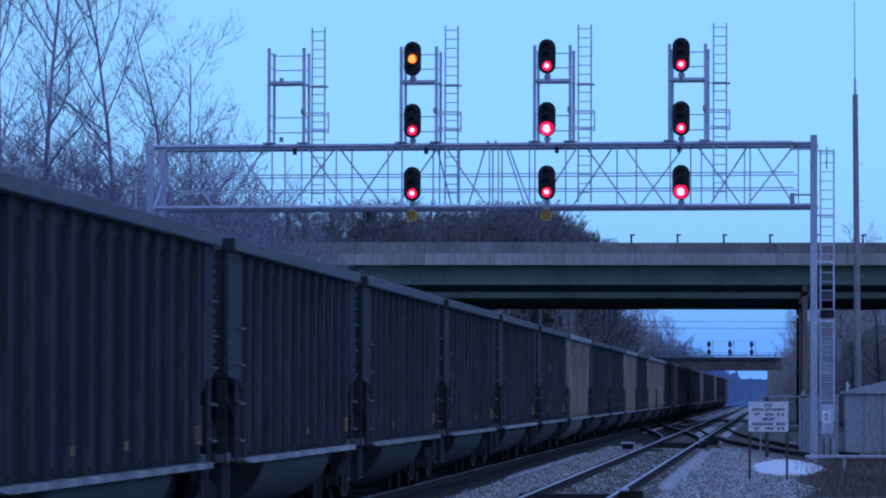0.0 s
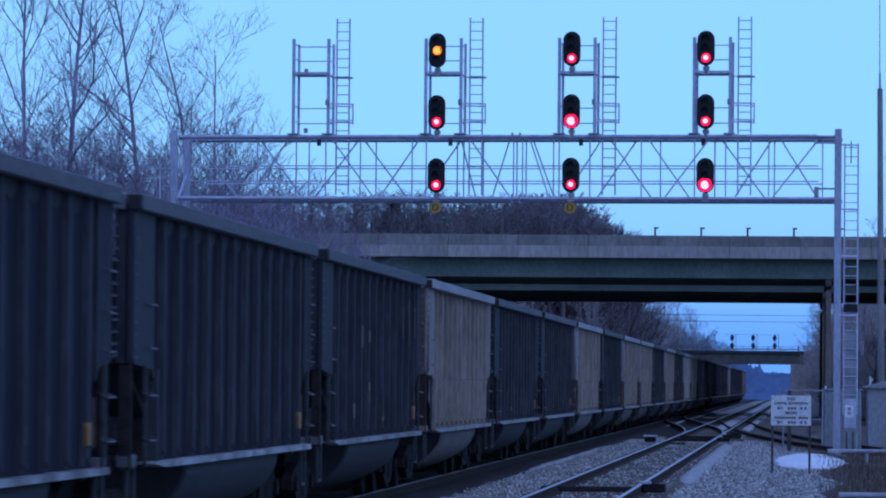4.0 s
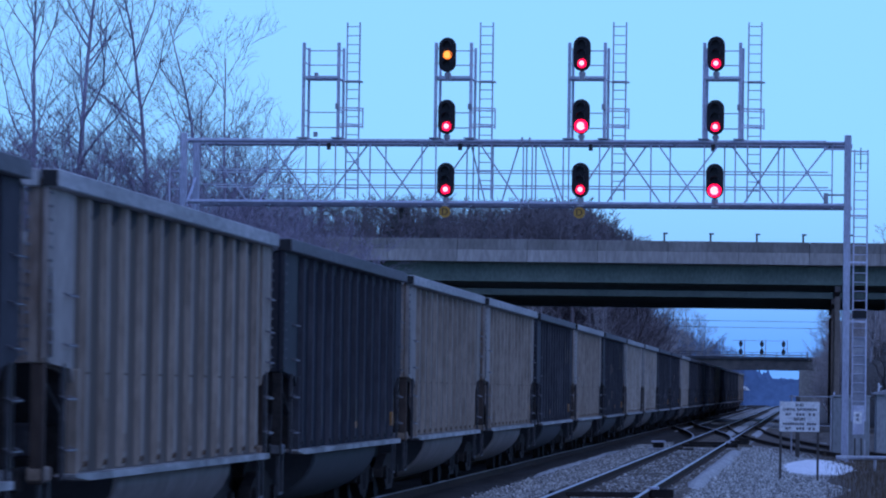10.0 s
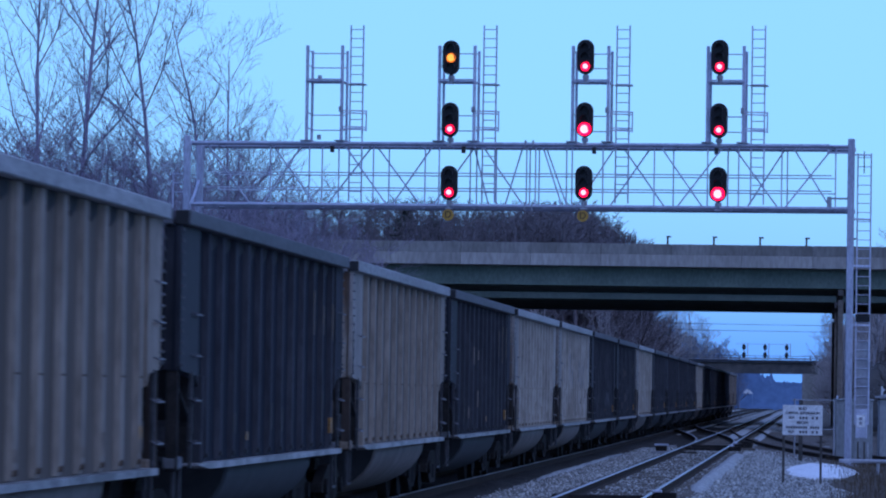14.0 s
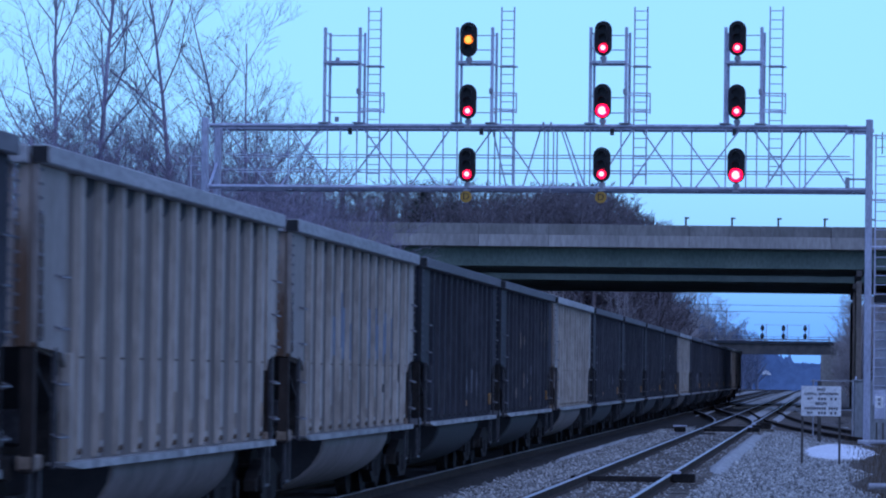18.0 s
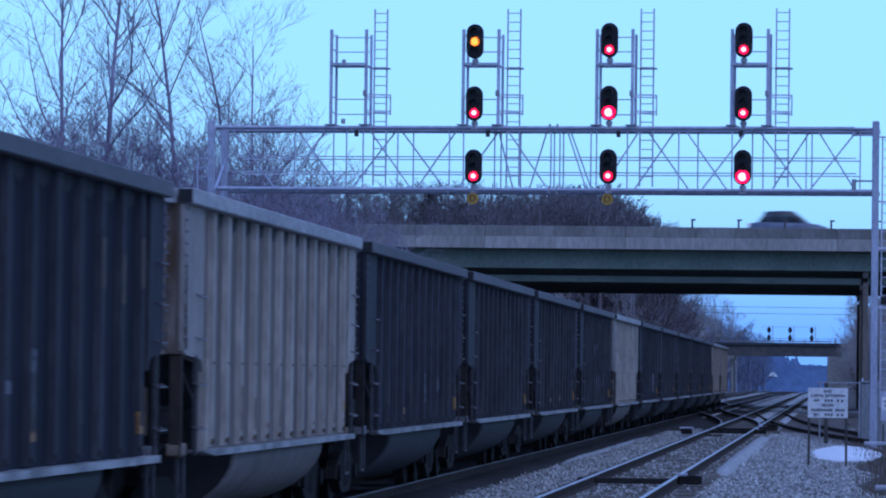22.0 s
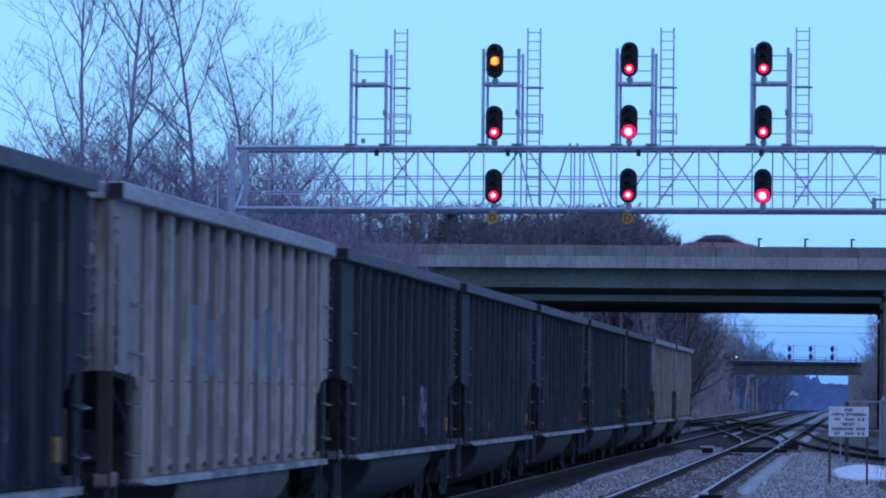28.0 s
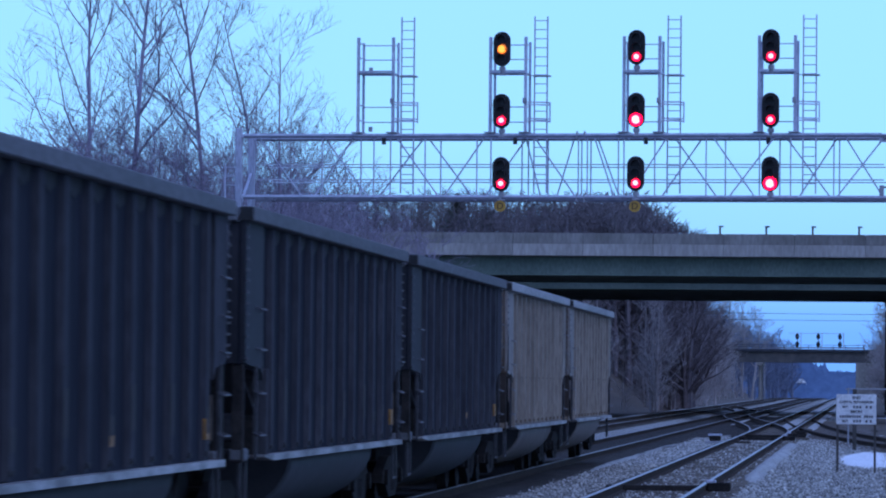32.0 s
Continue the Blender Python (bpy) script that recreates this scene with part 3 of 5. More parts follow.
# ---------------------------------------------------------------- signal bridge
SB_X, SB_Y, SB_R, SB_S = -9.06, 133.0, -5.0, 1.07
Z_LO, Z_HI, DEEP = 7.0, 8.78, 1.62
sb = thing("signal_bridge", "galvanised steel truss signal bridge spanning the tracks", "signal bridge")
M_SB = pose(SB_X, SB_Y, 0, 0, 0, SB_R) @ Matrix.Scale(SB_S, 4)
sb.matrix_basis = M_SB
for x in (-9.75, 9.56):
    for y in ((0, DEEP) if x < 0 else (0,)):
        p = Shape().box(x, y, 4.25, 0.19, 0.19, 9.5 if y == 0 else 9.2, 0.02).box(x, y, -0.36, 0.5, 0.5, 0.25, 0.02)
        part("post", p, M_GALV_POST, sb, "tall square galvanised post")
    for z in (2.2, 4.6, 6.6) if x < 0 else ():
        part("post_brace", Shape().bar((x, 0, z), (x, DEEP, z + 1.2), 0.06), M_GALV, sb)
for y in (0.0, DEEP):
    for z in (Z_LO, Z_HI):
        end = 8.93 if y == 0 and z == Z_HI else 9.56
        c = Shape().box((end - 9.74) / 2, y, z, end + 9.74, 0.12, 0.12, 0.012)
        part("chord", c, M_GALV, sb, "long galvanised chord")
        # Strip along the chord that paints its shaded lower half.
        part("chord_flange", Shape().box(-0.05, y - 0.075, z - 0.035, 19.1, 0.03, 0.07), M_FLANGE, sb)
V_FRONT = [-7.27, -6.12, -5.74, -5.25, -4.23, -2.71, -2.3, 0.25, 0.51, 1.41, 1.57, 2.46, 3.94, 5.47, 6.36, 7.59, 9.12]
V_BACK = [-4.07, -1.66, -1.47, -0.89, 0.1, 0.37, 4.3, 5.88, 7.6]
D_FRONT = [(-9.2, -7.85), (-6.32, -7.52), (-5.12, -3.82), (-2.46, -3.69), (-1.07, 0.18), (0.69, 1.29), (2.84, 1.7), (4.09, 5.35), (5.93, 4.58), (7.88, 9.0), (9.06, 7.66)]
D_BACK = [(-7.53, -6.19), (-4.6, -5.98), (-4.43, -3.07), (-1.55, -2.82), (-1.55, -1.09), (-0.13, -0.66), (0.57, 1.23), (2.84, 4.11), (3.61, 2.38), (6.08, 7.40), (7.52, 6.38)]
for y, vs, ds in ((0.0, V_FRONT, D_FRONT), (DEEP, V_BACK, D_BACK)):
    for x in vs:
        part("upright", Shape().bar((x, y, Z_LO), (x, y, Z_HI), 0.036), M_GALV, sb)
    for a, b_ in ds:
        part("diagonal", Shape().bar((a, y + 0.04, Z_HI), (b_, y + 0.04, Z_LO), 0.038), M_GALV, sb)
    for z in (7.95, 7.51):
        part("handrail", Shape().bar((-9.2, y + 0.1, z), (9.0, y + 0.1, z), 0.032), M_GALV, sb)
for k in range(13):
    x = -9.0 + 1.5 * k
    for z in (Z_LO, Z_HI):
        part("cross_tie", Shape().bar((x, 0, z), (x, DEEP, z), 0.05), M_GALV, sb)
for k in range(12):
    part("walkway_grating", Shape().box(-8.3 + 1.5 * k, DEEP / 2, Z_LO + 0.03, 1.49, 0.6, 0.03), M_GALV_DARK, sb)
for x in (0.21, 0.43):
    for z in (Z_HI, Z_LO):
        part("splice_plate", Shape().box(x, 0, z, 0.03, 0.2, 0.24), M_GALV_DARK, sb)
part("end_arm", Shape().box(9.2, 0.0, Z_HI - 0.18, 0.64, 0.07, 0.05).box(8.91, 0, Z_HI - 0.07, 0.06, 0.14, 0.26), M_GALV, sb)
part("end_tube", Shape().tube((8.93, 0, Z_HI), (9.5, 0, Z_HI), 0.04, n=8), M_GALV, sb)
part("end_arm", Shape().box(9.2, 0, Z_LO + 0.30, 0.6, 0.07, 0.05), M_GALV_DARK, sb)
part("end_bracket", Shape().box(8.95, 0, Z_LO + 0.2, 0.12, 0.14, 0.3), M_GALV_DARK, sb)


def ladder(name, parent, x, y, z0, z1, w, step, r=0.018, mat=None):
    mat = mat or M_GALV
    ob = part(name, Shape().bar((x - w / 2, y, z0), (x - w / 2, y, z1), 0.04).bar((x + w / 2, y, z0), (x + w / 2, y, z1), 0.04), mat, parent)
    n = int((z1 - z0 - 0.1) / step)
    me = Shape().tube((-w / 2, 0, 0), (w / 2, 0, 0), r, n=6).mesh("rung", mat)
    for i in range(n):
        rung = part("rung", me, None, ob)
        rung.matrix_basis = pose(x, y, z1 - 0.12 - i * step)
    return ob


ladder("ladder", sb, 9.92, 0.25, 0.9, 8.6, 0.38, 0.26, 0.012)
part("ladder_panel", Shape().box(9.92, 0.3, 2.3, 0.36, 0.02, 1.9), M_GALV_DARK, sb, "grey ladder guard panel")
part("ladder_stay", Shape().bar((9.56, 0, 8.55), (10.1, 0.25, 8.55), 0.04), M_GALV, sb)
for z in (6.72, 5.4, 3.72):
    part("ladder_stay", Shape().bar((9.56, 0, z), (10.12, 0.25, z), 0.05), M_GALV, sb)
part("ladder_hook", Shape().bar((9.91, 0.22, 8.03), (9.91, 0.22, 8.66), 0.03), M_RUSTSTEEL, sb)
part("ladder_gate", Shape().box(9.92, 0.22, 3.92, 0.4, 0.03, 0.22), M_HEAD, sb, "dark ladder guard plate")
ladder("ladder", sb, -10.05, 0.25, 6.9, 8.0, 0.34, 0.26)

def mast(x, rung_x=1.05, box_x=0.34):
    """A signal mast on the truss: frame, platforms and a ladder."""
    ob = thing("signal_mast", "galvanised signal mast with platforms and a ladder", "signal mast", "signal masts on the bridge")
    ob.matrix_basis = M_SB @ pose(x, 0.05, Z_HI + 0.075)
    for px in (-0.35, 0.66):
        for py in (0.0, 0.75):
            h = 2.78 if py == 0 else 2.68
            wide = 0.09 if py == 0 else 0.07
            part("post", Shape().box(px + (0.0 if px < 0 else 0.02), py, h / 2, wide, 0.07, h, 0.008), M_GALV, ob)
        part("foot_plate", Shape().box(px, 0.3, 0.015, 0.3, 1.0, 0.03), M_GALV_DARK, ob)
    part("platform", Shape().box(0.16, 0.36, 1.74, 1.08, 0.86, 0.035, 0.006), M_GALV, ob, "grey steel platform")
    part("toe_rail", Shape().box(0.16, -0.085, 1.785, 1.08, 0.025, 0.05), M_GALV, ob)
    part("step_arm", Shape().bar((0.7, 0.35, 1.68), (1.0, 0.42, 1.68), 0.03), M_GALV, ob)
    part("ladder_step", Shape().box(rung_x + 0.04, 0.40, 1.67, 0.50, 0.22, 0.045, 0.006), M_GALV_DARK, ob)
    for z in (2.18, 2.60, 0.36, 0.80):
        part("handrail", Shape().bar((-0.35, 0.75, z), (0.66, 0.75, z), 0.03).bar((-0.35, 0, z + 0.03), (-0.35, 0.75, z + 0.03), 0.03), M_GALV, ob)
    for z in (0.36, 0.43, 0.83, 0.90):
        part("side_rail", Shape().bar((0.66, 0.05, z), (1.33, 0.4, z), 0.034), M_GALV, ob)
    part("side_post", Shape().bar((1.33, 0.4, 0.32), (1.33, 0.4, 0.92), 0.035), M_GALV, ob)
    part("junction_box", Shape().box(0.66, -0.06, 0.93, 0.1, 0.12, 0.16, 0.01), M_GALV_DARK, ob, "small grey junction box")
    part("conduit_box", Shape().box(box_x, 0.1, -0.22, 0.11, 0.1, 0.2, 0.01), M_RUSTSTEEL, ob, "dark conduit box")
    ladder("ladder", ob, rung_x, 0.45, -1.72, 3.40, 0.37, 0.262, 0.014)
    return ob


def disc(shape, r, y, n=20, x=0.0, z=0.0):
    return shape.tube((x, y, z), (x, y + 0.02, z), r, r, n)


def signal_head(x, z, lit, big):
    """An oval colour-light head with three hooded lenses."""
    ob = thing("color_light_signal", f"black oval signal head showing {'amber' if lit == 1 else 'red'}", "signal", "signals on the bridge")
    ob.matrix_basis = M_SB @ pose(x, -0.12, z)
    w, h, n = 0.25, 0.5, 12
    ring = lambda k, y: [(k * w * math.cos(a), y, (h - w) * (1 if i < n else -1) + k * w * math.sin(a))
                         for i, a in enumerate([math.pi * j / (n - 1) for j in range(n)] + [math.pi + math.pi * j / (n - 1) for j in range(n)])]
    part("backboard", Shape().loft([ring(0.94, 0.03), ring(1.0, 0.01), ring(1.0, -0.02), ring(0.97, -0.03)]), M_HEAD, ob)
    part("housing", Shape().box(0, 0.17, 0, 0.3, 0.28, 0.78, 0.04), M_HEAD, ob)
    part("bracket", Shape().tube((0, 0.1, -0.72), (0, 0.1, -0.48), 0.06, n=10).tube((0, 0.1, -0.62), (0, 0.1, -0.52), 0.095, n=12).box(0, 0.1, -0.73, 0.2, 0.2, 0.04), M_GALV_DARK, ob, "grey mounting bracket")
    for i, lz in enumerate((0.27, 0.0, -0.27)):
        on = i == lit
        mat = M_LENS if not on else (M_AMBER if lit == 1 else (M_RED if big else M_RED_DIM))
        hood = Shape()
        hood.loft([[(0.125 * math.cos(a), yy, lz + 0.125 * math.sin(a)) for a in [math.pi * (-0.1 + 1.2 * j / 10) for j in range(11)]] +
                   [(0.118 * math.cos(a), yy, lz + 0.118 * math.sin(a)) for a in [math.pi * (1.1 - 1.2 * j / 10) for j in range(11)]] for yy in (-0.03, -0.22)])
        part("hood", hood, M_HEAD, ob)
        # Lit lenses are wider than unlit ones: the lamp's glow is built into the disc.
        lens = part("lens", disc(Shape(), 0.19 if on and big else (0.136 if on else 0.112), -0.055, z=lz), mat, ob, ("glowing amber lens" if lit == 1 else "glowing red lens") if on else "unlit dark lens")
        if on:
            part("lamp_core", disc(Shape(), 0.122 if big else (0.105 if lit == 1 else 0.074), -0.075, z=lz), M_AMBER_CORE if lit == 1 else M_CORE, lens, "bright lamp core")
    return ob


HEADS = (-5.81, -1.98, 1.93, 5.79)
for x, rung_x, box_x in zip((-5.88, -1.99, 1.90, 5.79), (1.02, 1.05, 1.04, 1.05), (0.40, 0.37, 0.28, -0.09)):
    mast(x, rung_x, box_x)
for x, row in zip(HEADS[1:], (((11.27, 1, 0), (9.48, 2, 0), (7.66, 2, 0)), ((11.30, 2, 0), (9.50, 2, 1), (7.68, 2, 0)), ((11.30, 2, 0), (9.49, 2, 0), (7.67, 2, 1)))):
    for z, lit, big in row:
        signal_head(x, z, lit, big)
for x in HEADS[1:3]:
    d = thing("signal_plate", "round yellow plate with a black letter D", "sign", "letter plates")
    d.matrix_basis = M_SB @ pose(x - 0.02, -0.12, 6.74)
    part("disc", Shape().tube((0, 0, 0), (0, 0.02, 0), 0.165, n=28), M_PLATE, d)
    lettering("letter", "D", 0.27, M_LETTER, d, pose(0, -0.006, 0, 90, 0, 0))
    part("hanger", Shape().box(0, 0.03, 0.2, 0.05, 0.02, 0.24), M_GALV_DARK, d)
for z in (8.90, 10.62):
    ob = part("stub_bracket", Shape().tube((0, 0, 0), (0, 0, 0.14), 0.06, n=10), M_GALV_DARK)
    tagged(ob, "empty grey bracket without its signal", "bracket", "empty brackets")
    ob.matrix_basis = M_SB @ pose(-5.86, 0.05, z)

# ---------------------------------------------------------------- far signal bridge
fs = thing("signal_bridge", "distant signal bridge with three masts", "signal bridge")
for x in (-18.5, -0.2):
    part("post", Shape().box(x, 808, 3.9, 0.3, 0.3, 11, 0.02), M_GALV_DARK, fs)
for z in (7.2, 8.7):
    part("chord", Shape().box(-9.3, 808, z, 18.6, 0.16, 0.16), M_GALV_DARK, fs)
for k in range(12):
    part("diagonal", Shape().bar((-17.9 + 1.5 * k, 808, 7.2 if k % 2 else 8.7), (-16.4 + 1.5 * k, 808, 8.7 if k % 2 else 7.2), 0.09), M_GALV_DARK, fs)
part("handrail", Shape().bar((-14, 808, 11.4), (-4, 808, 11.4), 0.06), M_GALV_DARK, fs)
for x in (-16.4, -12.5, -8.6, -4.6):
    for dx in (0.0, 0.7):
        part("mast", Shape().box(x + dx, 808.2, 10.1, 0.12, 0.12, 3.0), M_GALV_DARK, fs)
    part("platform", Shape().box(x + 0.35, 808.2, 10.0, 0.9, 0.5, 0.08), M_GALV_DARK, fs)
    for z in (9.35, 10.8) if x > -15 else ():
        part("signal_head", Shape().loft([[(x + 0.36 * math.cos(a), y, z + 0.56 * math.sin(a)) for a in [2 * math.pi * i / 14 for i in range(14)]] for y in (807.7, 808.0)]), M_HEAD, fs, "dark signal head")
for z, dy in ((12.9, 0), (14.1, 6)):
    w = Shape()
    pts = [(-80 + 4 * i, 748 + dy, z + 1.2 * ((i - 20) / 20) ** 2) for i in range(41)]
    w.loft([[(x, y - 0.035, h), (x, y, h - 0.035), (x, y + 0.035, h), (x, y, h + 0.035)] for x, y, h in pts])
    tagged(part("overhead_wire", w, M_HEAD), "thin dark overhead wire across the line", "cable", "overhead wires")

# ---------------------------------------------------------------- beside the line
sign = thing("line_sign", "faded white subdivision sign board on two steel posts", "sign", "", -0.19, 103.2, -0.28)
part("board", Shape().box(0, 0, 1.51, 0.94, 0.02, 0.71, 0.004), M_SIGN, sign, "faded white board")
for x in (-0.44, 0.44):
    part("post", Shape().box(x, 0.035, 0.90, 0.055, 0.05, 1.92, 0.006), M_POST, sign, "dark slim post")
lettering("lettering", "END", 0.098, M_SIGNTEXT, sign, pose(0, -0.013, 1.785, 90), "", 0.003)
lettering("lettering", "CAPITAL SUBDIVISION", 0.080, M_SIGNTEXT, sign, pose(0, -0.013, 1.678, 90), "", 0.003)
for z in (1.563, 1.229):
    lettering("lettering", "M.P.", 0.085, M_SIGNTEXT, sign, pose(-0.26, -0.013, z, 90), "", 0.003)
lettering("lettering", "BEGIN", 0.098, M_SIGNTEXT, sign, pose(0, -0.013, 1.45, 90), "", 0.003)
for z, cells in ((1.563, (-0.05, 0.02, 0.09, 0.24, 0.34)), (1.229, (-0.05, 0.02, 0.09, 0.24, 0.34))):
    for x in cells:
        part("text_bar", Shape().box(x, -0.012, z, 0.046, 0.004, 0.062), M_SIGNTEXT, sign)
for i in range(14):
    if i not in (9,):
        part("text_bar", Shape().box(-0.37 + i * 0.057, -0.012, 1.338, 0.040, 0.004, 0.058), M_SIGNTEXT, sign)
mp = tagged(part("marker_post", Shape().box(0, 0, 1.03, 0.13, 0.09, 2.06, 0.01), M_POST), "dark wooden post standing behind the sign", "post")
mp.matrix_basis = pose(-0.31, 138.0, -0.38)

cab = thing("equipment_cabinet", "tall grey steel relay cabinet beside the signal post", "cabinet", "", 1.40, 141.4, -0.42)
part("body", Shape().box(0, 0, 1.05, 1.2, 0.7, 2.1, 0.02), M_HUT, cab)
part("roof", Shape().box(0, 0, 2.13, 1.28, 0.8, 0.06, 0.02), M_HUT, cab)
for x in (-0.3, 0.3):
    part("door", Shape().box(x, -0.36, 1.05, 0.56, 0.02, 1.85, 0.006), M_HUT, cab, "grey cabinet door")
part("handle", Shape().box(0.08, -0.39, 1.1, 0.03, 0.05, 0.16, 0.006), M_GALV_DARK, cab)
part("vent_cap", Shape().tube((-0.55, 0, 2.1), (-0.55, 0, 2.26), 0.03, n=8), M_GALV, cab)

mb = thing("meter_box", "small grey meter box on a stand with a white notice", "meter box", "", 1.58, 136.4, -0.42)
part("box", Shape().box(0, 0, 1.42, 0.36, 0.2, 0.98, 0.015), M_GALV, mb)
part("notice", Shape().box(-0.02, -0.104, 1.47, 0.26, 0.006, 0.39), M_SNOW, mb, "white notice")
part("notice_marks", Shape().box(-0.02, -0.109, 1.54, 0.1, 0.003, 0.1).box(-0.02, -0.109, 1.41, 0.08, 0.003, 0.1), M_GALV_DARK, mb, "grey marks")
part("stand", Shape().box(-0.1, 0, 0.4, 0.05, 0.05, 0.85).box(0.1, 0, 0.4, 0.05, 0.05, 0.85), M_POST, mb)
part("conduit", Shape().tube((0.2, 0.05, 0), (0.2, 0.05, 0.8), 0.03, n=8), M_GALV_DARK, mb)

hut = thing("signal_hut", "grey panelled signal equipment hut with a shallow gable roof", "hut", "", 4.45, 156.9, -0.42)
for k in range(6):
    part("wall_panel", Shape().box(-1.67 + 0.665 * k, -1.2, 1.12, 0.655, 0.06, 2.24, 0.012), M_HUT, hut)
for s in (-1, 1):
    for k in range(4):
        part("wall_panel", Shape().box(s * 2.0, -0.88 + 0.6 * k, 1.12, 0.06, 0.59, 2.24, 0.012), M_HUT, hut)
part("wall_panel", Shape().box(0, 1.2, 1.12, 3.94, 0.06, 2.24), M_HUT, hut)
part("roof", Shape().loft([[(-2.15, y, 2.25), (-2.15, y, 2.20), (2.15, y, 2.20), (2.15, y, 2.25), (0, y, 2.75), (-0.0, y, 2.78)] for y in (-1.35, 1.35)]), M_GALV_DARK, hut, "shallow grey roof")
part("door", Shape().box(1.0, -1.24, 1.02, 0.85, 0.05, 2.0, 0.01), M_GALV, hut, "grey steel door")
part("notice", Shape().box(-0.42, -1.245, 0.62, 0.2, 0.02, 0.5), M_SIGN, hut, "white notice")
part("vent_pipe", Shape().tube((-1.93, -1.1, 2.0), (-1.93, -1.1, 2.62), 0.035, n=8).tube((-1.93, -1.1, 2.45), (-1.82, -1.1, 2.5), 0.03, n=8), M_SIGN, hut, "white vent pipe")
part("base", Shape().box(0, 0, -0.05, 4.1, 2.5, 0.2, 0.02), M_CONCRETE_OLD, hut)

pole = thing("radio_pole", "tall wooden radio pole with a slim whip antenna", "pole", "", 3.06, 163.0, -0.42)
part("shaft", Shape().tube((0, 0, 0), (-0.12, 0, 13.4), 0.135, 0.10, n=14), M_POLE, pole)
part("antenna", Shape().tube((-0.12, 0, 13.4), (-0.13, 0, 14.0), 0.05, 0.04, n=8).tube((-0.13, 0, 14.0), (-0.15, 0, 16.9), 0.022, 0.016, n=8), M_GALV, pole, "slim whip antenna")
for k in range(11):
    part("pole_step", Shape().tube((0, 0, 0), (0.2, 0, 0.02), 0.0095, n=6), M_GALV, pole).matrix_basis = pose(0 if k % 2 else -0.18, -0.03, 4.5 + 0.7 * k)

for x, y, z, n in ((0.78, 118.0, 0.07, 3), (0.69, 75.0, -0.065, 2)):
    gr = thing("barrier_rail", "low grey pipe barrier beside the track", "barrier", "pipe barriers", x, y, 0)
    part("pipe", Shape().tube((0, 0, z), (5.5, 0, z), 0.055, n=12), M_GALV_DARK, gr)
    for k in range(n):
        part("post", Shape().tube((1.05 + 2.0 * k, 0.02, -0.5), (1.05 + 2.0 * k, 0.02, z), 0.045, n=10), M_GALV_DARK, gr)
fence = thing("wire_fence", "two-rail pipe fence beyond the sign", "fence", "", -0.45, 150.0, -0.38)
for z in (1.05, 2.05):
    part("rail", Shape().tube((-0.2, 0, z), (1.3, 0, z), 0.02, n=8), M_GALV_DARK, fence)
for x in (-0.1, 1.25):
    part("post", Shape().tube((x, 0, 0), (x, 0, 2.1), 0.03, n=8), M_GALV_DARK, fence)


def switch_machine(x, y, mirror=1):
    ob = thing("switch_machine", "low grey track switch machine box on ties", "switch machine", "switch machines", x, y, -0.2)
    part("base", Shape().box(0, 0, 0.05, 0.62, 0.5, 0.09, 0.01), M_GALV_DARK if mirror > 0 else M_TIE, ob)
    part("motor_box", Shape().box(0.02, 0, 0.18, 0.38, 0.4, 0.17, 0.03), M_TRUCK, ob)
    part("lid", Shape().box(0.02, 0, 0.30, 0.46, 0.44, 0.06, 0.01), M_GALV if mirror > 0 else M_TRUCK, ob, "flat lid")
    part("throw_rod", Shape().tube((mirror * 0.2, -0.1, 0.06), (mirror * 1.2, -0.1, 0.06), 0.025, n=8), M_TRUCK, ob)
    return ob


switch_machine(-5.0, 146.0)
switch_machine(-2.30, 158.0, -1)
for y in (79.0, 160.5, 152.5):
    rod = thing("switch_rod", "dark switch rod laid across the track", "switch rod", "switch rods", T1, y, -0.10)
    part("bar", Shape().box(0, 0, 0, 2.1, 0.22, 0.1, 0.01), M_TRUCK, rod)
    part("end_box", Shape().box(1.0, 0, 0.03, 0.42, 0.3, 0.16, 0.02), M_TRUCK, rod)
    part("end_cap", Shape().box(0.86, -0.05, 0.13, 0.18, 0.22, 0.05, 0.01), M_GALV, rod, "pale cap")


def patch(name, label, rows, seed, base=-0.36, mat=None):
    """A thin uneven snow patch from rows of (y, x left, x right, height over the base)."""
    rng = random.Random(seed)
    s, rings = Shape(), []
    for j, (y, a, b2, h) in enumerate(rows):
        end = min(1.0, 0.15 + min(j, len(rows) - 1 - j) * 0.5)
        ring = []
        for i in range(13):
            t = i / 12
            x = (a + b2) / 2 + (b2 - a) * (t - 0.5) * (0.5 + 0.5 * end) + rng.uniform(-0.03, 0.03)
            ring.append((x, y + rng.uniform(-0.1, 0.1), base - 0.05 + (h + 0.05) * end * math.sin(math.pi * t) ** 0.5 + rng.uniform(0, 0.015)))
        rings.append(ring)
    s.loft(rings, close=False, caps=False)
    return tagged(part(name, s, mat or M_SNOW, smooth=True), label, "snow", "snow patches")


patch("snow_patch", "old snow patch melting on the gravel by the sign",
      [(108.5 + 1.9 * i, 0.22 - 1.15 * math.sin(math.pi * (i + 0.6) / 14.2) ** 0.6, 0.30 + 1.12 * math.sin(math.pi * (i + 0.6) / 14.2) ** 0.6, 0.10) for i in range(14)], 4, -0.29)
rng = random.Random(5)
patch("snow_patch", "thin strip of old snow beside the rail", [(88 + 2 * i, T1 + 1.05 + rng.uniform(-0.02, 0.02), T1 + 1.50 + rng.uniform(-0.05, 0.05), 0.10) for i in range(30)], 6, -0.2, M_DIRTY_SNOW)
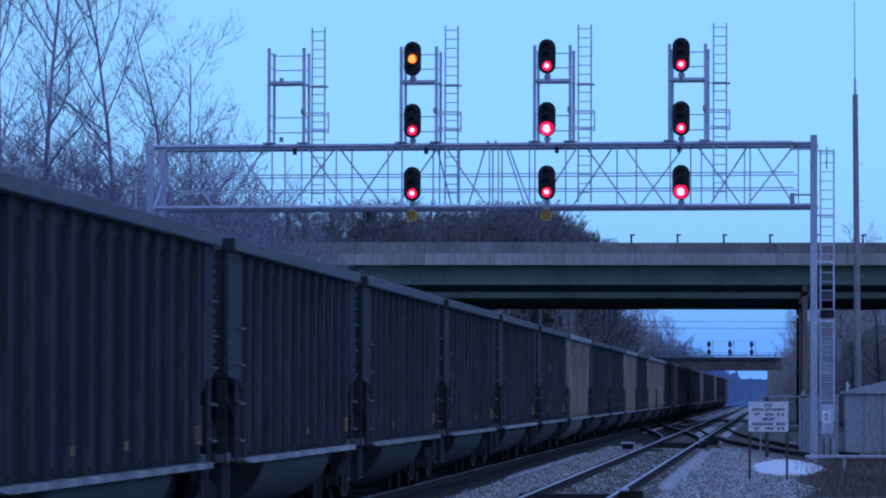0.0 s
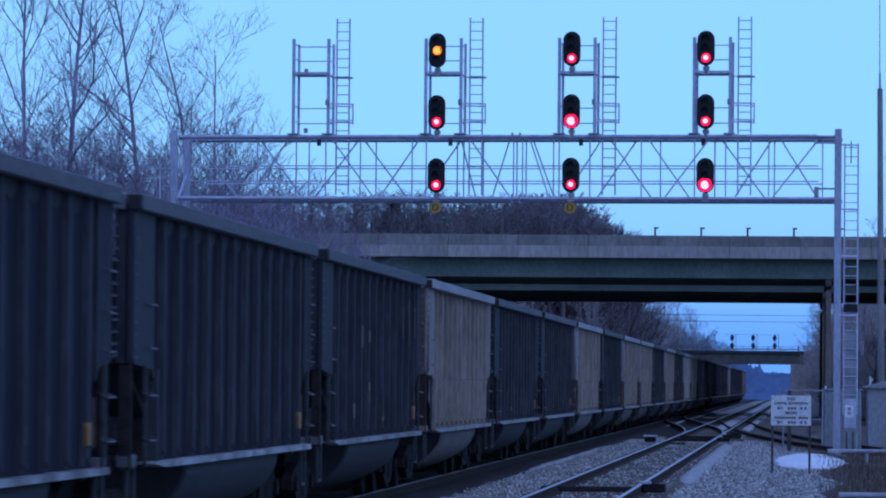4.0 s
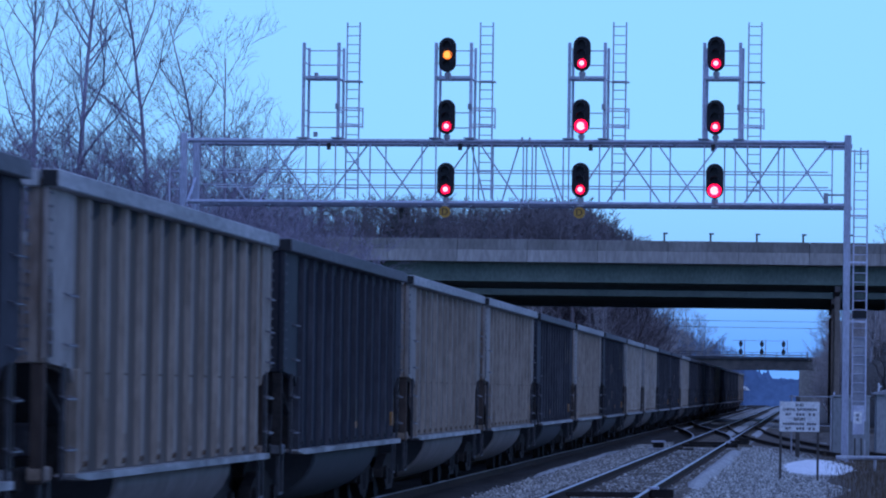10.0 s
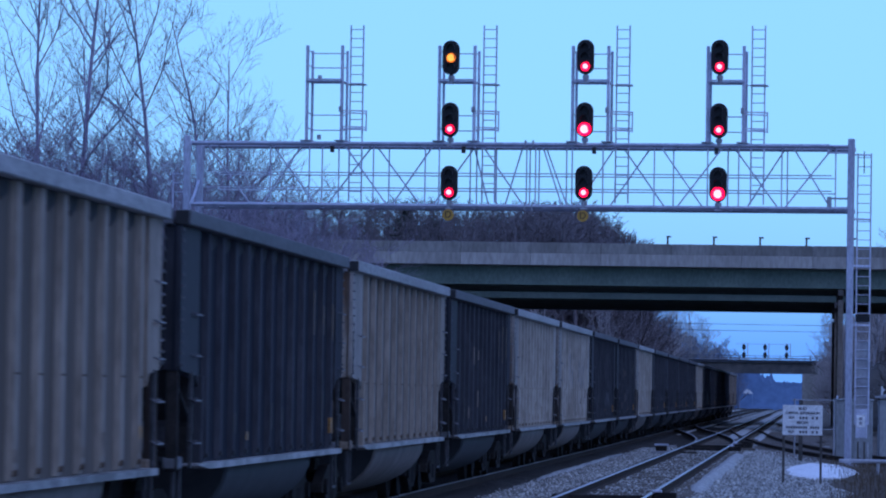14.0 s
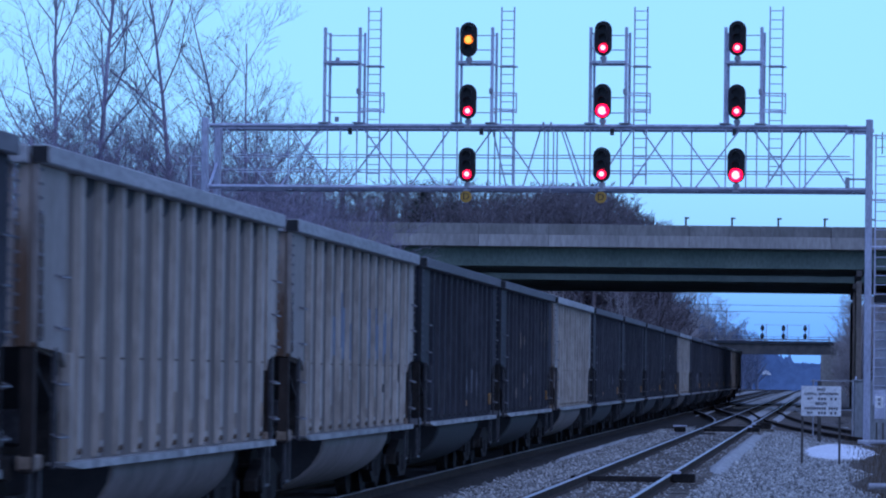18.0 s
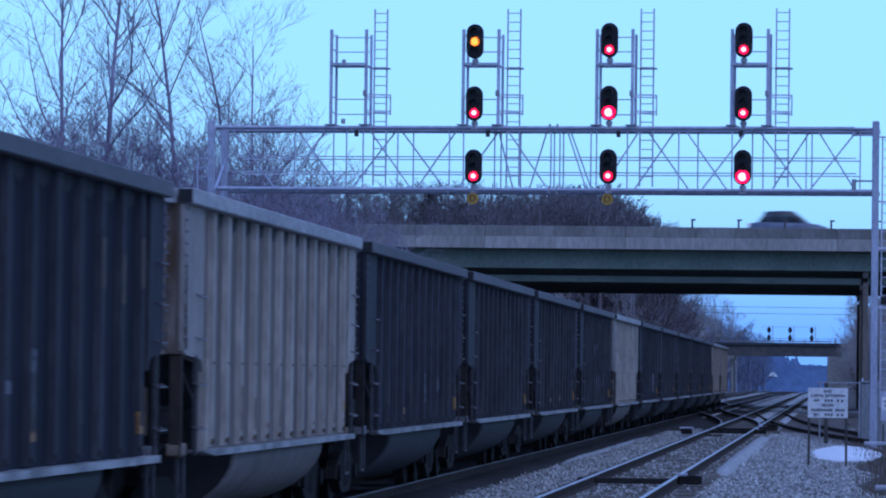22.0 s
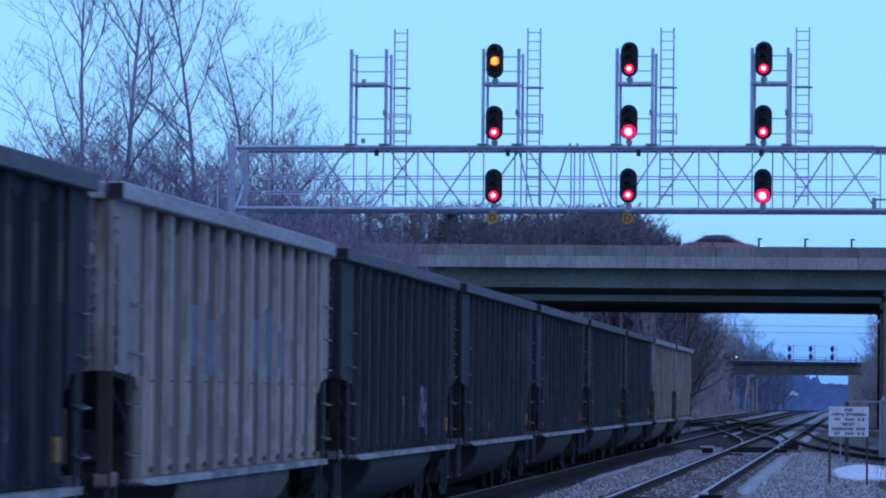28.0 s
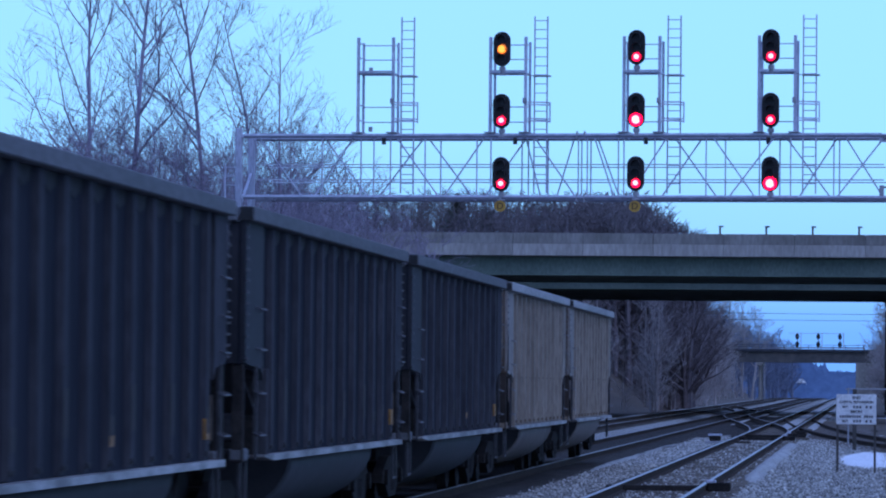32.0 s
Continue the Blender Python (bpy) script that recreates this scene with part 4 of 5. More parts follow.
patch("snow_patch", "thin strip of old snow beside the rail", [(98 + 3 * i, T2 + 1.52 + rng.uniform(-0.04, 0.04), T2 + 1.62 + rng.uniform(-0.05, 0.05), 0.02) for i in range(16)], 7, -0.165, M_DIRTY_SNOW)
patch("snow_patch", "strip of old snow between the rails", [(190 + 6 * i, T1 - 0.38, T1 + 0.38, 0.03) for i in range(60)], 8, -0.165, M_DIRTY_SNOW)
patch("snow_patch", "strip of old snow beside the track", [(190 + 6 * i, T1 + 1.0, T1 + 1.5, 0.05) for i in range(60)], 9, -0.19, M_DIRTY_SNOW)
patch("snow_patch", "strip of old snow between the tracks", [(200 + 6 * i, T2 + 1.2, T2 + 1.5, 0.05) for i in range(55)], 10, -0.19, M_DIRTY_SNOW)
patch("snow_patch", "old snow bank on the far side of the tracks", [(196 + 4 * i, -18.6, -14.6, 0.75) for i in range(5)], 11, -0.4)
# ---------------------------------------------------------------- coal train
PITCH, SPEED, FIRST, CARS = 16.18, 14.335, 32.36, 33
HALF, WIDE, Z_SILL, Z_CH = 7.45, 1.55, 1.00, 3.55
GREY = {6, 9, 11, 12, 14, 16, 17, 20, 25, 31, 32}
DEPTH = 0.062
FACE = WIDE - 0.03
SHEET = FACE - DEPTH
RIBS = [-5.42 + 1.058 * i for i in range(12)]


def hat_rib(x, s):
    """A hat-section rib standing proud of the side sheet."""
    sec = [(-0.12, 0.0), (-0.095, DEPTH), (0.095, DEPTH), (0.12, 0.0)]
    rings = []
    for z, k in ((Z_SILL + 0.03, 0.6), (Z_SILL + 0.14, 1.0), (Z_CH - 0.16, 1.0)):
        rings.append([(s * (x + d * k), u, z) for u, d in sec])
    return Shape().loft(rings)


def face_mark(z0, z1, y):
    """A thin painted mark on a rib's outer face."""
    return Shape().box(FACE + 0.001, y, (z0 + z1) / 2, 0.006, 0.17, z1 - z0)


def wide_mark(z0, z1, y):
    """A painted mark that wraps a little round the rib's edges."""
    return Shape().box(FACE - 0.02, y, (z0 + z1) / 2, 0.046, 0.214, z1 - z0)


def truck(parent, y):
    """A two-axle freight truck."""
    tk = part("truck", Shape().box(0, y, 0.52, 2.0, 0.36, 0.3, 0.03).box(0, y, 0.75, 0.6, 0.4, 0.2, 0.03), M_TRUCK, parent, "grimy two-axle truck")
    for s in (-1, 1):
        sf = Shape()
        prof_pts = [(-1.2, 0.50), (-0.95, 0.60), (-0.45, 0.74), (0.45, 0.74), (0.95, 0.60), (1.2, 0.50), (1.2, 0.38), (0.8, 0.36), (0.42, 0.18), (-0.42, 0.18), (-0.8, 0.36), (-1.2, 0.38)]
        sf.loft([[(s * xx, y + a, z) for a, z in prof_pts] for xx in (0.97, 1.11)])
        part("side_frame", sf, M_TRUCK, tk)
        part("spring_nest", Shape().tube((s * 1.06, y - 0.14, 0.26), (s * 1.06, y - 0.14, 0.5), 0.07, n=8).tube((s * 1.06, y + 0.14, 0.26), (s * 1.06, y + 0.14, 0.5), 0.07, n=8).tube((s * 1.06, y, 0.26), (s * 1.06, y, 0.5), 0.07, n=8), M_WHEEL, tk)
    for a in (-0.89, 0.89):
        ws = Shape()
        ws.tube((-1.14, 0, 0), (1.14, 0, 0), 0.075, n=10)
        for s in (-1, 1):
            ws.tube((s * 0.69, 0, 0), (s * 0.81, 0, 0), 0.455, 0.445, n=28)
            ws.tube((s * 0.66, 0, 0), (s * 0.69, 0, 0), 0.48, n=28)
            ws.tube((s * 1.0, 0, 0), (s * 1.16, 0, 0), 0.11, n=12)
        w_ob = part("wheelset", ws, M_WHEEL, tk, "worn steel wheels and axle")
        w_ob.matrix_basis = pose(0, y + a, 0.455)
    return tk


def bent_strap(x, path, w):
    """A flat strap bent along a path of (y, z) at one x."""
    rings = []
    for i, p in enumerate(path):
        a, b2 = Vector(path[max(0, i - 1)]), Vector(path[min(len(path) - 1, i + 1)])
        d = (b2 - a).normalized() * w * 0.7
        rings.append([(x + q * w / 2, p[0] - k * d.y, p[1] + k * d.x) for q, k in ((-1, -1), (1, -1), (1, 1), (-1, 1))])
    return Shape().loft(rings)


def coal_car(kind):
    """A ribbed gondola; kind: black, tan or pale."""
    grey = kind != "black"
    word = {"black": "black", "tan": "weathered tan-grey", "pale": "pale weathered grey"}[kind]
    car = thing("coal_car", f"{word} ribbed steel coal gondola with rounded tub between trucks", "railway car", "cars of the coal train")
    # Darker sheet, lighter rib: the shade between ribs is part of the sheet colour.
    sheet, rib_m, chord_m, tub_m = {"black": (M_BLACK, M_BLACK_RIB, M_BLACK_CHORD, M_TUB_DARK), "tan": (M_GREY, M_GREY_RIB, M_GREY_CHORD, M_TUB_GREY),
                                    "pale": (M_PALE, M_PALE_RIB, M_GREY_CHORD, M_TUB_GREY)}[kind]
    plate_m, end_m = (M_PLATE_GREY, M_RUSTY) if grey else (M_BLACK_PLATE, M_BLACK)
    zc = 1.95
    near, far, sill0, sill1 = -6.05, 6.72, -6.40, 7.0
    for s in (-1, 1):
        # side sheet with the lower corners cut away over the end platforms
        out = [(-HALF, Z_CH - 0.08), (-HALF, zc), (near, zc - 0.1), (near, Z_SILL), (far, Z_SILL), (far, zc - 0.1), (HALF, zc), (HALF, Z_CH - 0.08)]
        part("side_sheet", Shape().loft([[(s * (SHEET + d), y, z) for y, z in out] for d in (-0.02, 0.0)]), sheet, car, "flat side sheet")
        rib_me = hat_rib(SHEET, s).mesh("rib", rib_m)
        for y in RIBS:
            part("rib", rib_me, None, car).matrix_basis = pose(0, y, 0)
        part("edge_rib", Shape().box(s * (SHEET + 0.04), near + 0.05, (zc + Z_SILL) / 2 - 0.03, 0.1, 0.1, zc - Z_SILL - 0.02, 0.01), rib_m, car)
        for e, inner in ((-1, near - 0.1), (1, far - 0.1)):
            # plain corner plate, its foot cut aslant, and the riveted corner post
            pl = [(e * HALF, Z_CH - 0.15), (e * HALF, zc + 0.04), (e * (HALF - 0.12), zc), (inner + e * 0.14, zc - 0.04), (inner, zc - 0.16), (inner, Z_CH - 0.15)]
            part("corner_plate", Shape().loft([[(s * (FACE - 0.05 + d), y, z) for y, z in pl] for d in (0.0, 0.045)]), plate_m if e < 0 else rib_m, car, "plain corner plate")
            part("corner_post", Shape().box(s * (FACE - 0.105), e * (HALF - 0.06), (Z_CH + zc - 0.15) / 2, 0.17, 0.1, Z_CH - zc - 0.15, 0.012), M_RUSTCORNER if grey and e < 0 else plate_m, car, "rust-streaked corner post" if grey and e < 0 else "")
            part("lower_post", Shape().box(s * (FACE - 0.085), e * (HALF - 0.07), (zc + 0.95) / 2, 0.12, 0.09, zc - 0.95, 0.01), M_SOOTY if grey else M_TRUCK, car, "grimy lower corner post")
            bolts = Shape()
            for k in range(13):
                z = zc + 0.06 + k * 0.112
                bolts.box(s * (FACE + 0.004), e * (HALF - 0.05), z, 0.03, 0.045, 0.024)
                bolts.box(s * (FACE - 0.18), e * (HALF + 0.0), z + 0.02, 0.04, 0.03, 0.024)
            tagged(part("rivet_strip", bolts, M_GRAB if grey else M_BLACK_CHORD, car), kind="stuff")
            # grab irons and the ladder over the end platform
            a0, a1 = (HALF - 0.78, HALF - 1.2) if e < 0 else (HALF - 0.06, HALF - 0.46)
            for z in (1.22, 1.65, 2.10, 2.52) if e < 0 else (1.24, 1.64, 2.05, 2.40, 2.78):
                gi = Shape()
                gi.tube((s * (FACE + 0.045), e * a0, z), (s * (FACE + 0.045), e * a1, z), 0.0095, n=6)
                for a in (a0, a1):
                    gi.tube((s * (FACE + 0.045), e * a, z), (s * (FACE - 0.02), e * a, z + 0.03), 0.0095, n=6)
                part("grab_iron", gi, M_GRAB if grey else M_GRAB_DARK, car, "worn steel grab iron")
                part("end_grab_iron", Shape().tube((s * 0.86, e * (HALF + 0.09), z - 0.03), (s * 1.28, e * (HALF + 0.09), z - 0.03), 0.0095, n=6).tube((s * 0.86, e * (HALF + 0.09), z - 0.03), (s * 0.86, e * (HALF - 0.02), z), 0.0095, n=6), M_GRAB if grey else M_GRAB_DARK, car, "worn steel grab iron")
            # Added dark plate: closes off the lit interior and stands for shade here.
            part("end_gusset", Shape().box(s * (SHEET - 0.42), near + 0.03 if e < 0 else far - 0.03, (zc + Z_SILL) / 2, 0.76, 0.03, zc - Z_SILL - 0.04), M_TRUCK, car, "added dark plate for shade behind the ladder")
            st = HALF - 0.82 if e < 0 else HALF - 0.42
            part("ladder_stile", Shape().box(s * (FACE - 0.01), e * st, 1.46, 0.04, 0.045, 0.98), M_TRUCK_LIGHT, car)
            part("stirrup", bent_strap(s * 1.45, [(e * (HALF - a), z) for a, z in ((0.1, 1.0), (0.1, 0.5), (0.5, 0.5), (0.5, 1.0))], 0.035), M_TRUCK_LIGHT, car)
            part("corner_casting", Shape().box(s * (FACE - 0.1), e * (HALF - 0.25), 1.03, 0.14, 0.46, 0.13, 0.02), M_GREYRUST if grey else M_BLACK_CHORD, car, "worn corner casting")
            # Dark cap stands for the shade inside the open chord tube.
            part("chord_end", Shape().box(s * (WIDE - 0.03), e * (HALF + 0.012), Z_CH - 0.075, 0.13, 0.03, 0.13), M_SHADE_SEAM, car, "dark cap for the shaded open chord end")
        part("top_chord", Shape().box(s * (WIDE - 0.03), 0, Z_CH - 0.075, 0.16, 2 * HALF, 0.15, 0.012), chord_m, car, "square top chord")
        sill = [(sill0, Z_SILL + 0.015), (sill0, Z_SILL - 0.005), (sill0 + 0.8, Z_SILL - 0.05), (sill1, Z_SILL - 0.05), (sill1, Z_SILL + 0.015)]
        part("side_sill", Shape().loft([[(s * (WIDE - 0.02 + d), y, z) for y, z in sill] for d in (-0.12, 0.05)]), M_SILL, car, "scuffed side sill with highlights in its paint")
        if s > 0:
            seam = face_mark(1.868, 1.886, 0).mesh("rib_seam", M_RUSTPATCH if grey else M_SHADE_SEAM)
            # Dark patches paint the shade under the chord overhang between the ribs.
            shade_patches = Shape()
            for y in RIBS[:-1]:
                shade_patches.loft([[(SHEET + q, y + 0.17, Z_CH - 0.15), (SHEET + q, y + 0.89, Z_CH - 0.15), (SHEET + q, y + 0.80, Z_CH - 0.26), (SHEET + q, y + 0.5, Z_CH - 0.33)] for q in (0.002, 0.012)])
            tagged(part("chord_slot", shade_patches, M_SHADE_SEAM, car, "painted shade patches under the top chord"), kind="stuff")
            foot = Shape().box(FACE - 0.02, 0, Z_SILL + 0.09, 0.06, 0.13, 0.05, 0.008).mesh("rib_foot", M_RUSTPATCH if grey else M_SHADE_SEAM)
            for y in RIBS:
                part("rib_seam", seam, None, car).matrix_basis = pose(0, y, 0)
                part("rib_foot", foot, None, car).matrix_basis = pose(0, y, 0)
    for e in (-1, 1):
        part("end_sheet", Shape().box(0, e * (HALF - 0.03), (Z_CH + zc) / 2, 2 * WIDE - 0.5, 0.04, Z_CH - zc), end_m, car, "flat end sheet")
        # The near slope has the shade of the open corner as its colour.
        part("end_slope", Shape().loft([[(sx, e * (HALF - 0.06), zc), (sx, e * (HALF - 0.1), zc), (sx, e * (HALF - 2.7), Z_SILL), (sx, e * (HALF - 2.66), Z_SILL - 0.04)] for sx in (-SHEET + 0.03, SHEET - 0.03)]), M_SHADE_SEAM if e < 0 else end_m, car, "end slope, near one coloured for shade")
        part("end_chord", Shape().box(0, e * (HALF + 0.01), Z_CH - 0.075, 2 * WIDE - 0.24, 0.13, 0.15, 0.012), chord_m, car)
        for z in (2.3, 2.75, 3.1):
            part("end_rib", Shape().box(0, e * (HALF + 0.02), z, 1.9, 0.07, 0.09, 0.01), end_m, car)
        for sx in (-0.8, 0.8):
            part("end_post", Shape().box(sx, e * (HALF - 0.3), 1.45, 0.12, 0.12, 1.0), M_TRUCK, car)
        part("end_sill", Shape().box(0, e * (HALF - 0.1), 0.98, 2 * WIDE - 0.5, 0.22, 0.2, 0.02).box(0, e * (HALF - 0.55), 1.06, 2 * WIDE - 0.5, 0.85, 0.04), M_TRUCK, car)
        part("coupler", Shape().box(0, e * (HALF + 0.22), 0.88, 0.24, 0.6, 0.22, 0.05).box(0.07, e * (HALF + 0.55), 0.88, 0.2, 0.24, 0.28, 0.06), M_TRUCK, car, "dark knuckle coupler")
        part("brake_hose", Shape().tube((0.3, e * (HALF + 0.1), 0.8), (0.34, e * (HALF + 0.38), 0.42), 0.03, n=8).tube((0.34, e * (HALF + 0.38), 0.42), (0.3, e * (HALF + 0.62), 0.5), 0.03, n=8), M_TRUCK, car)
        truck(car, e * 6.1)
    part("brake_cylinder", Shape().tube((0.3, -HALF + 0.7, 1.35), (0.95, -HALF + 0.7, 1.35), 0.14, n=12).box(1.2, -HALF + 0.55, 1.3, 0.3, 0.25, 0.3, 0.03), M_TRUCK_LIGHT, car, "grey brake cylinder")
    part("retainer_box", Shape().box(1.12, -HALF + 0.22, 1.22, 0.16, 0.15, 0.16, 0.02).tube((1.12, -HALF + 0.12, 1.36), (1.12, -HALF + 0.3, 1.36), 0.06, n=10), M_GRAB, car, "worn brake valve")
    part("centre_sill", Shape().box(0, 0, 0.86, 0.42, 2 * HALF - 0.1, 0.28), M_TRUCK, car)
    # rounded tub between the trucks
    rings = []
    for y, k in ((-3.05, 0.9), (-2.97, 0.985), (-2.9, 1.0), (4.75, 1.0), (4.82, 0.985), (4.9, 0.9)):
        rings.append([(1.42 * math.cos(a) * (0.9 + 0.1 * k), y, Z_SILL - 0.06 + 0.80 * k * math.sin(a)) for a in [math.pi + math.pi * i / 18 for i in range(19)]])
    part("tub", Shape().loft(rings), tub_m, car, "rounded belly tub", True)
    # Tub end coloured near-black for the shade behind the truck.
    part("tub_end", Shape().loft([[(1.39 * math.cos(a), y, Z_SILL - 0.06 + 0.78 * math.sin(a)) for a in [math.pi + math.pi * i / 14 for i in range(15)]] for y in (-3.10, -3.06)]), M_SHADE_SEAM, car, "tub end with shade in its colour")
    if not grey:
        part("reflector", wide_mark(1.22, 1.42, RIBS[-1]), M_YELLOW, car, "yellow reflector strip")
        part("rust_smear", Shape().box(FACE - 0.04, 6.66, 1.42, 0.02, 0.1, 0.44), M_RUSTPATCH, car, "rusty paint smear")
    return car


def streak(z0, z1, y, w, seed):
    """A ragged run of rust down the corner post and plate."""
    rng = random.Random(seed)
    n, left, right = 12, [], []
    for i in range(n + 1):
        z = z1 + (z0 - z1) * i / n
        half = w * (0.25 + 0.75 * i / n) * rng.uniform(0.65, 1.2) / 2
        left.append((FACE + 0.003, y - half, z))
        right.append((FACE + 0.003, y + half, z))
    s = Shape()
    return s.add(left + right, [(i, i + 1, n + 2 + i, n + 1 + i) for i in range(n)])


def write_on(car, cells, material, name, label):
    """Faded paint marks on the rib faces: cells of (rib, low, high)."""
    for k, z0, z1 in cells:
        s = face_mark(z0, z1, RIBS[k])
        part(name, s, material, car, label)


PALE = {16, 17, 20, 25}
sources = {kind: coal_car(kind) for kind in ("black", "tan", "pale")}
train = []
for k in range(-1, CARS):
    grey = k in GREY
    src = sources["black" if not grey else "pale" if k in PALE else "tan"]
    c = copy_thing(src, pose(T2, FIRST + PITCH * k + PITCH / 2, 0))
    rng = random.Random(100 + k)
    if not grey:
        for j, z in ((3, 1.26), (6, 1.27)):
            if rng.random() < 0.5:
                write_on(c, [(j, z - 0.045, z + 0.045)], M_YELLOW, "reflector", "small dirty yellow reflector")
        for j in range(1, 12):
            if rng.random() < 0.4:
                z0 = 1.24 + rng.random() * 0.12
                write_on(c, [(j, z0, z0 + rng.uniform(0.12, 0.5))], M_TAN, "grime_streak", "brown grime streak")
        if k in (5, 8, 13, 15, 19, 24, 27):
            write_on(c, [(j, 2.45 + rng.uniform(-0.1, 0.1), 2.95 + rng.uniform(-0.15, 0.2)) for j in (9, 10, 11)], M_OCHRE, "faded_letter_bar", "faded ochre lettering bar")
        if k in (5, 15, 19):
            write_on(c, [(4, 1.5, 1.8), (3, 2.3, 2.62), (4, 2.38, 2.55), (2, 1.3, 1.5)], M_GREYRUST, "worn_marking", "worn tan marking")
        for j, z0, z1 in {18: ((6, 1.42, 1.72), (7, 1.45, 1.85), (8, 1.4, 1.8)), 19: ((6, 1.42, 1.95), (5, 1.6, 1.7)), 21: ((6, 1.36, 1.80), (8, 1.5, 1.75)),
                          24: ((5, 1.4, 1.75), (6, 1.45, 1.8), (7, 1.4, 1.7), (8, 1.45, 1.85), (9, 1.4, 1.6), (4, 2.3, 2.6), (5, 2.35, 2.6))}.get(k, ()):
            write_on(c, [(j, z0, z1)], M_STENCIL, "paint_scrawl", "pale painted scrawl")
        if k == 26:
            write_on(c, [(5, 1.25, 1.75), (8, 1.2, 1.85)], M_STENCIL, "paint_scrawl", "pale painted scrawl")
            for a, z0, z1 in ((2.1, 1.3, 1.9), (2.35, 1.65, 1.85), (2.5, 1.3, 1.7)):
                part("paint_scrawl", Shape().tube((WIDE - 0.03, a, z0), (WIDE - 0.03, a + 0.25, z1), 0.03, n=5), M_STENCIL, c, "pale painted scrawl")
    else:
        part("rust_streak", streak(2.0, rng.uniform(2.6, 3.1), -HALF + 0.12, rng.uniform(0.16, 0.34), 300 + k), M_RUSTRUN, c, "brown rust run down the corner")
        for j in range(12):
            if rng.random() < 0.6:
                write_on(c, [(j, 1.17, 1.2 + rng.random() ** 2 * 0.5)], M_GREYRUST, "rust_smear", "rusty rib foot")
        if k in (25, 17):
            write_on(c, [(j, 2.0 + rng.uniform(-0.1, 0.1), 2.35 + rng.uniform(0, 0.5)) for j in (3, 4, 7, 8, 9)], M_PALEBLUE, "faded_letter_bar", "faded lettering bar")
            for j in (2, 3, 6, 7, 8):
                z0 = 1.95 + rng.uniform(-0.05, 0.1)
                part("faded_letter_bar", Shape().box(SHEET + 0.004, RIBS[j] + 0.53, z0 + 0.3, 0.008, 0.7, 0.6 + rng.uniform(-0.2, 0.1)), M_PALEBLUE, c, "faded blue lettering bar")
        if k in (16, 20, 12):
            write_on(c, [(11, 1.3, 1.42)], M_YELLOW, "reflector", "orange reflector")
        if k == 17:
            write_on(c, [(10, 1.65, 1.9), (8, 1.5, 1.62)], M_TRUCK, "soot_mark", "dark soot mark")
    train.append((k, c))
for src in sources.values():
    for o in list(src.children_recursive) + [src]:
        bpy.data.objects.remove(o)


# ---------------------------------------------------------------- road vehicles
def road_car(name, label, body_m, y, van=0.0, lights=False):
    """A car that heads towards +x; the body is lofted from cross sections."""
    car = thing(name, label, "car", "cars on the highway", 0, y, Z_FASCIA + 0.71)
    L, W, H = 4.6, 0.88, 1.42 + van
    def ring(x, z0, z1, w, r):
        return [(x, -w, z0), (x, -w, z1 - r), (x, -w + r, z1), (x, w - r, z1), (x, w, z1 - r), (x, w, z0)]
    stations = [(-2.28, 0.35, 0.72, 0.70), (-2.2, 0.25, 0.92, 0.80), (-1.6, 0.2, 1.0, W), (1.0, 0.2, 0.98, W), (1.7, 0.2, 0.88, 0.86), (2.2, 0.25, 0.72, 0.78), (2.3, 0.35, 0.6, 0.68)]
    part("body", Shape().loft([ring(x, a, b2, w, 0.08) for x, a, b2, w in stations]), body_m, car, "", True)
    cabin = [(-1.75, 0.99, 0.78, 1.0), (-1.1 - van, H - 0.06, 0.66, 0.98), (-0.4, H, 0.64, 0.97), (0.3, H - 0.04, 0.65, 0.97), (1.15, 0.99, 0.76, 0.96)]
    part("cabin_glass", Shape().loft([ring(x, 0.9, z, w, 0.05 if z > 1.1 else 0.01) for x, z, w, q in cabin]), M_CARGLASS, car, "dark car windows", True)
    part("roof", Shape().loft([ring(x, z - 0.04, z + 0.015, w + 0.01, 0.02) for x, z, w in ((-1.15 - van, H - 0.06, 0.66), (-0.4, H, 0.645), (0.32, H - 0.03, 0.65))]), body_m, car, "", True)
    for x in (-1.12, -0.25):
        part("pillar", Shape().box(x, 0, (0.98 + H) / 2 - 0.02, 0.09, 1.44, H - 1.0), body_m, car)
    for x in (-1.4, 1.42):
        for s in (-1, 1):
            wh = part("wheel", Shape().tube((x, s * 0.68, 0.32), (x, s * 0.88, 0.32), 0.32, n=20), M_TYRE, car, "black tyre", True)
            part("rim", Shape().tube((x, s * 0.87, 0.32), (x, s * 0.895, 0.32), 0.2, n=16), M_GALV, wh)
    for s in (-1, 1):
        part("headlight", Shape().box(2.2, s * 0.58, 0.70, 0.14, 0.3, 0.13, 0.03), M_HEADLIGHT if lights else M_SIGN, car, "lit headlight" if lights else "clear headlight")
        part("tail_light", Shape().box(-2.24, s * 0.6, 0.84, 0.1, 0.24, 0.14, 0.03), M_TAIL, car, "red tail light")
        part("mirror", Shape().box(0.75, s * 0.98, 1.02, 0.1, 0.16, 0.12, 0.03), body_m, car)
    return car


def car_paint(name, col):
    return paint(name, tuple(c * 0.85 for c in col), col, 0.3, 0.3, 2, 60, 0.0)


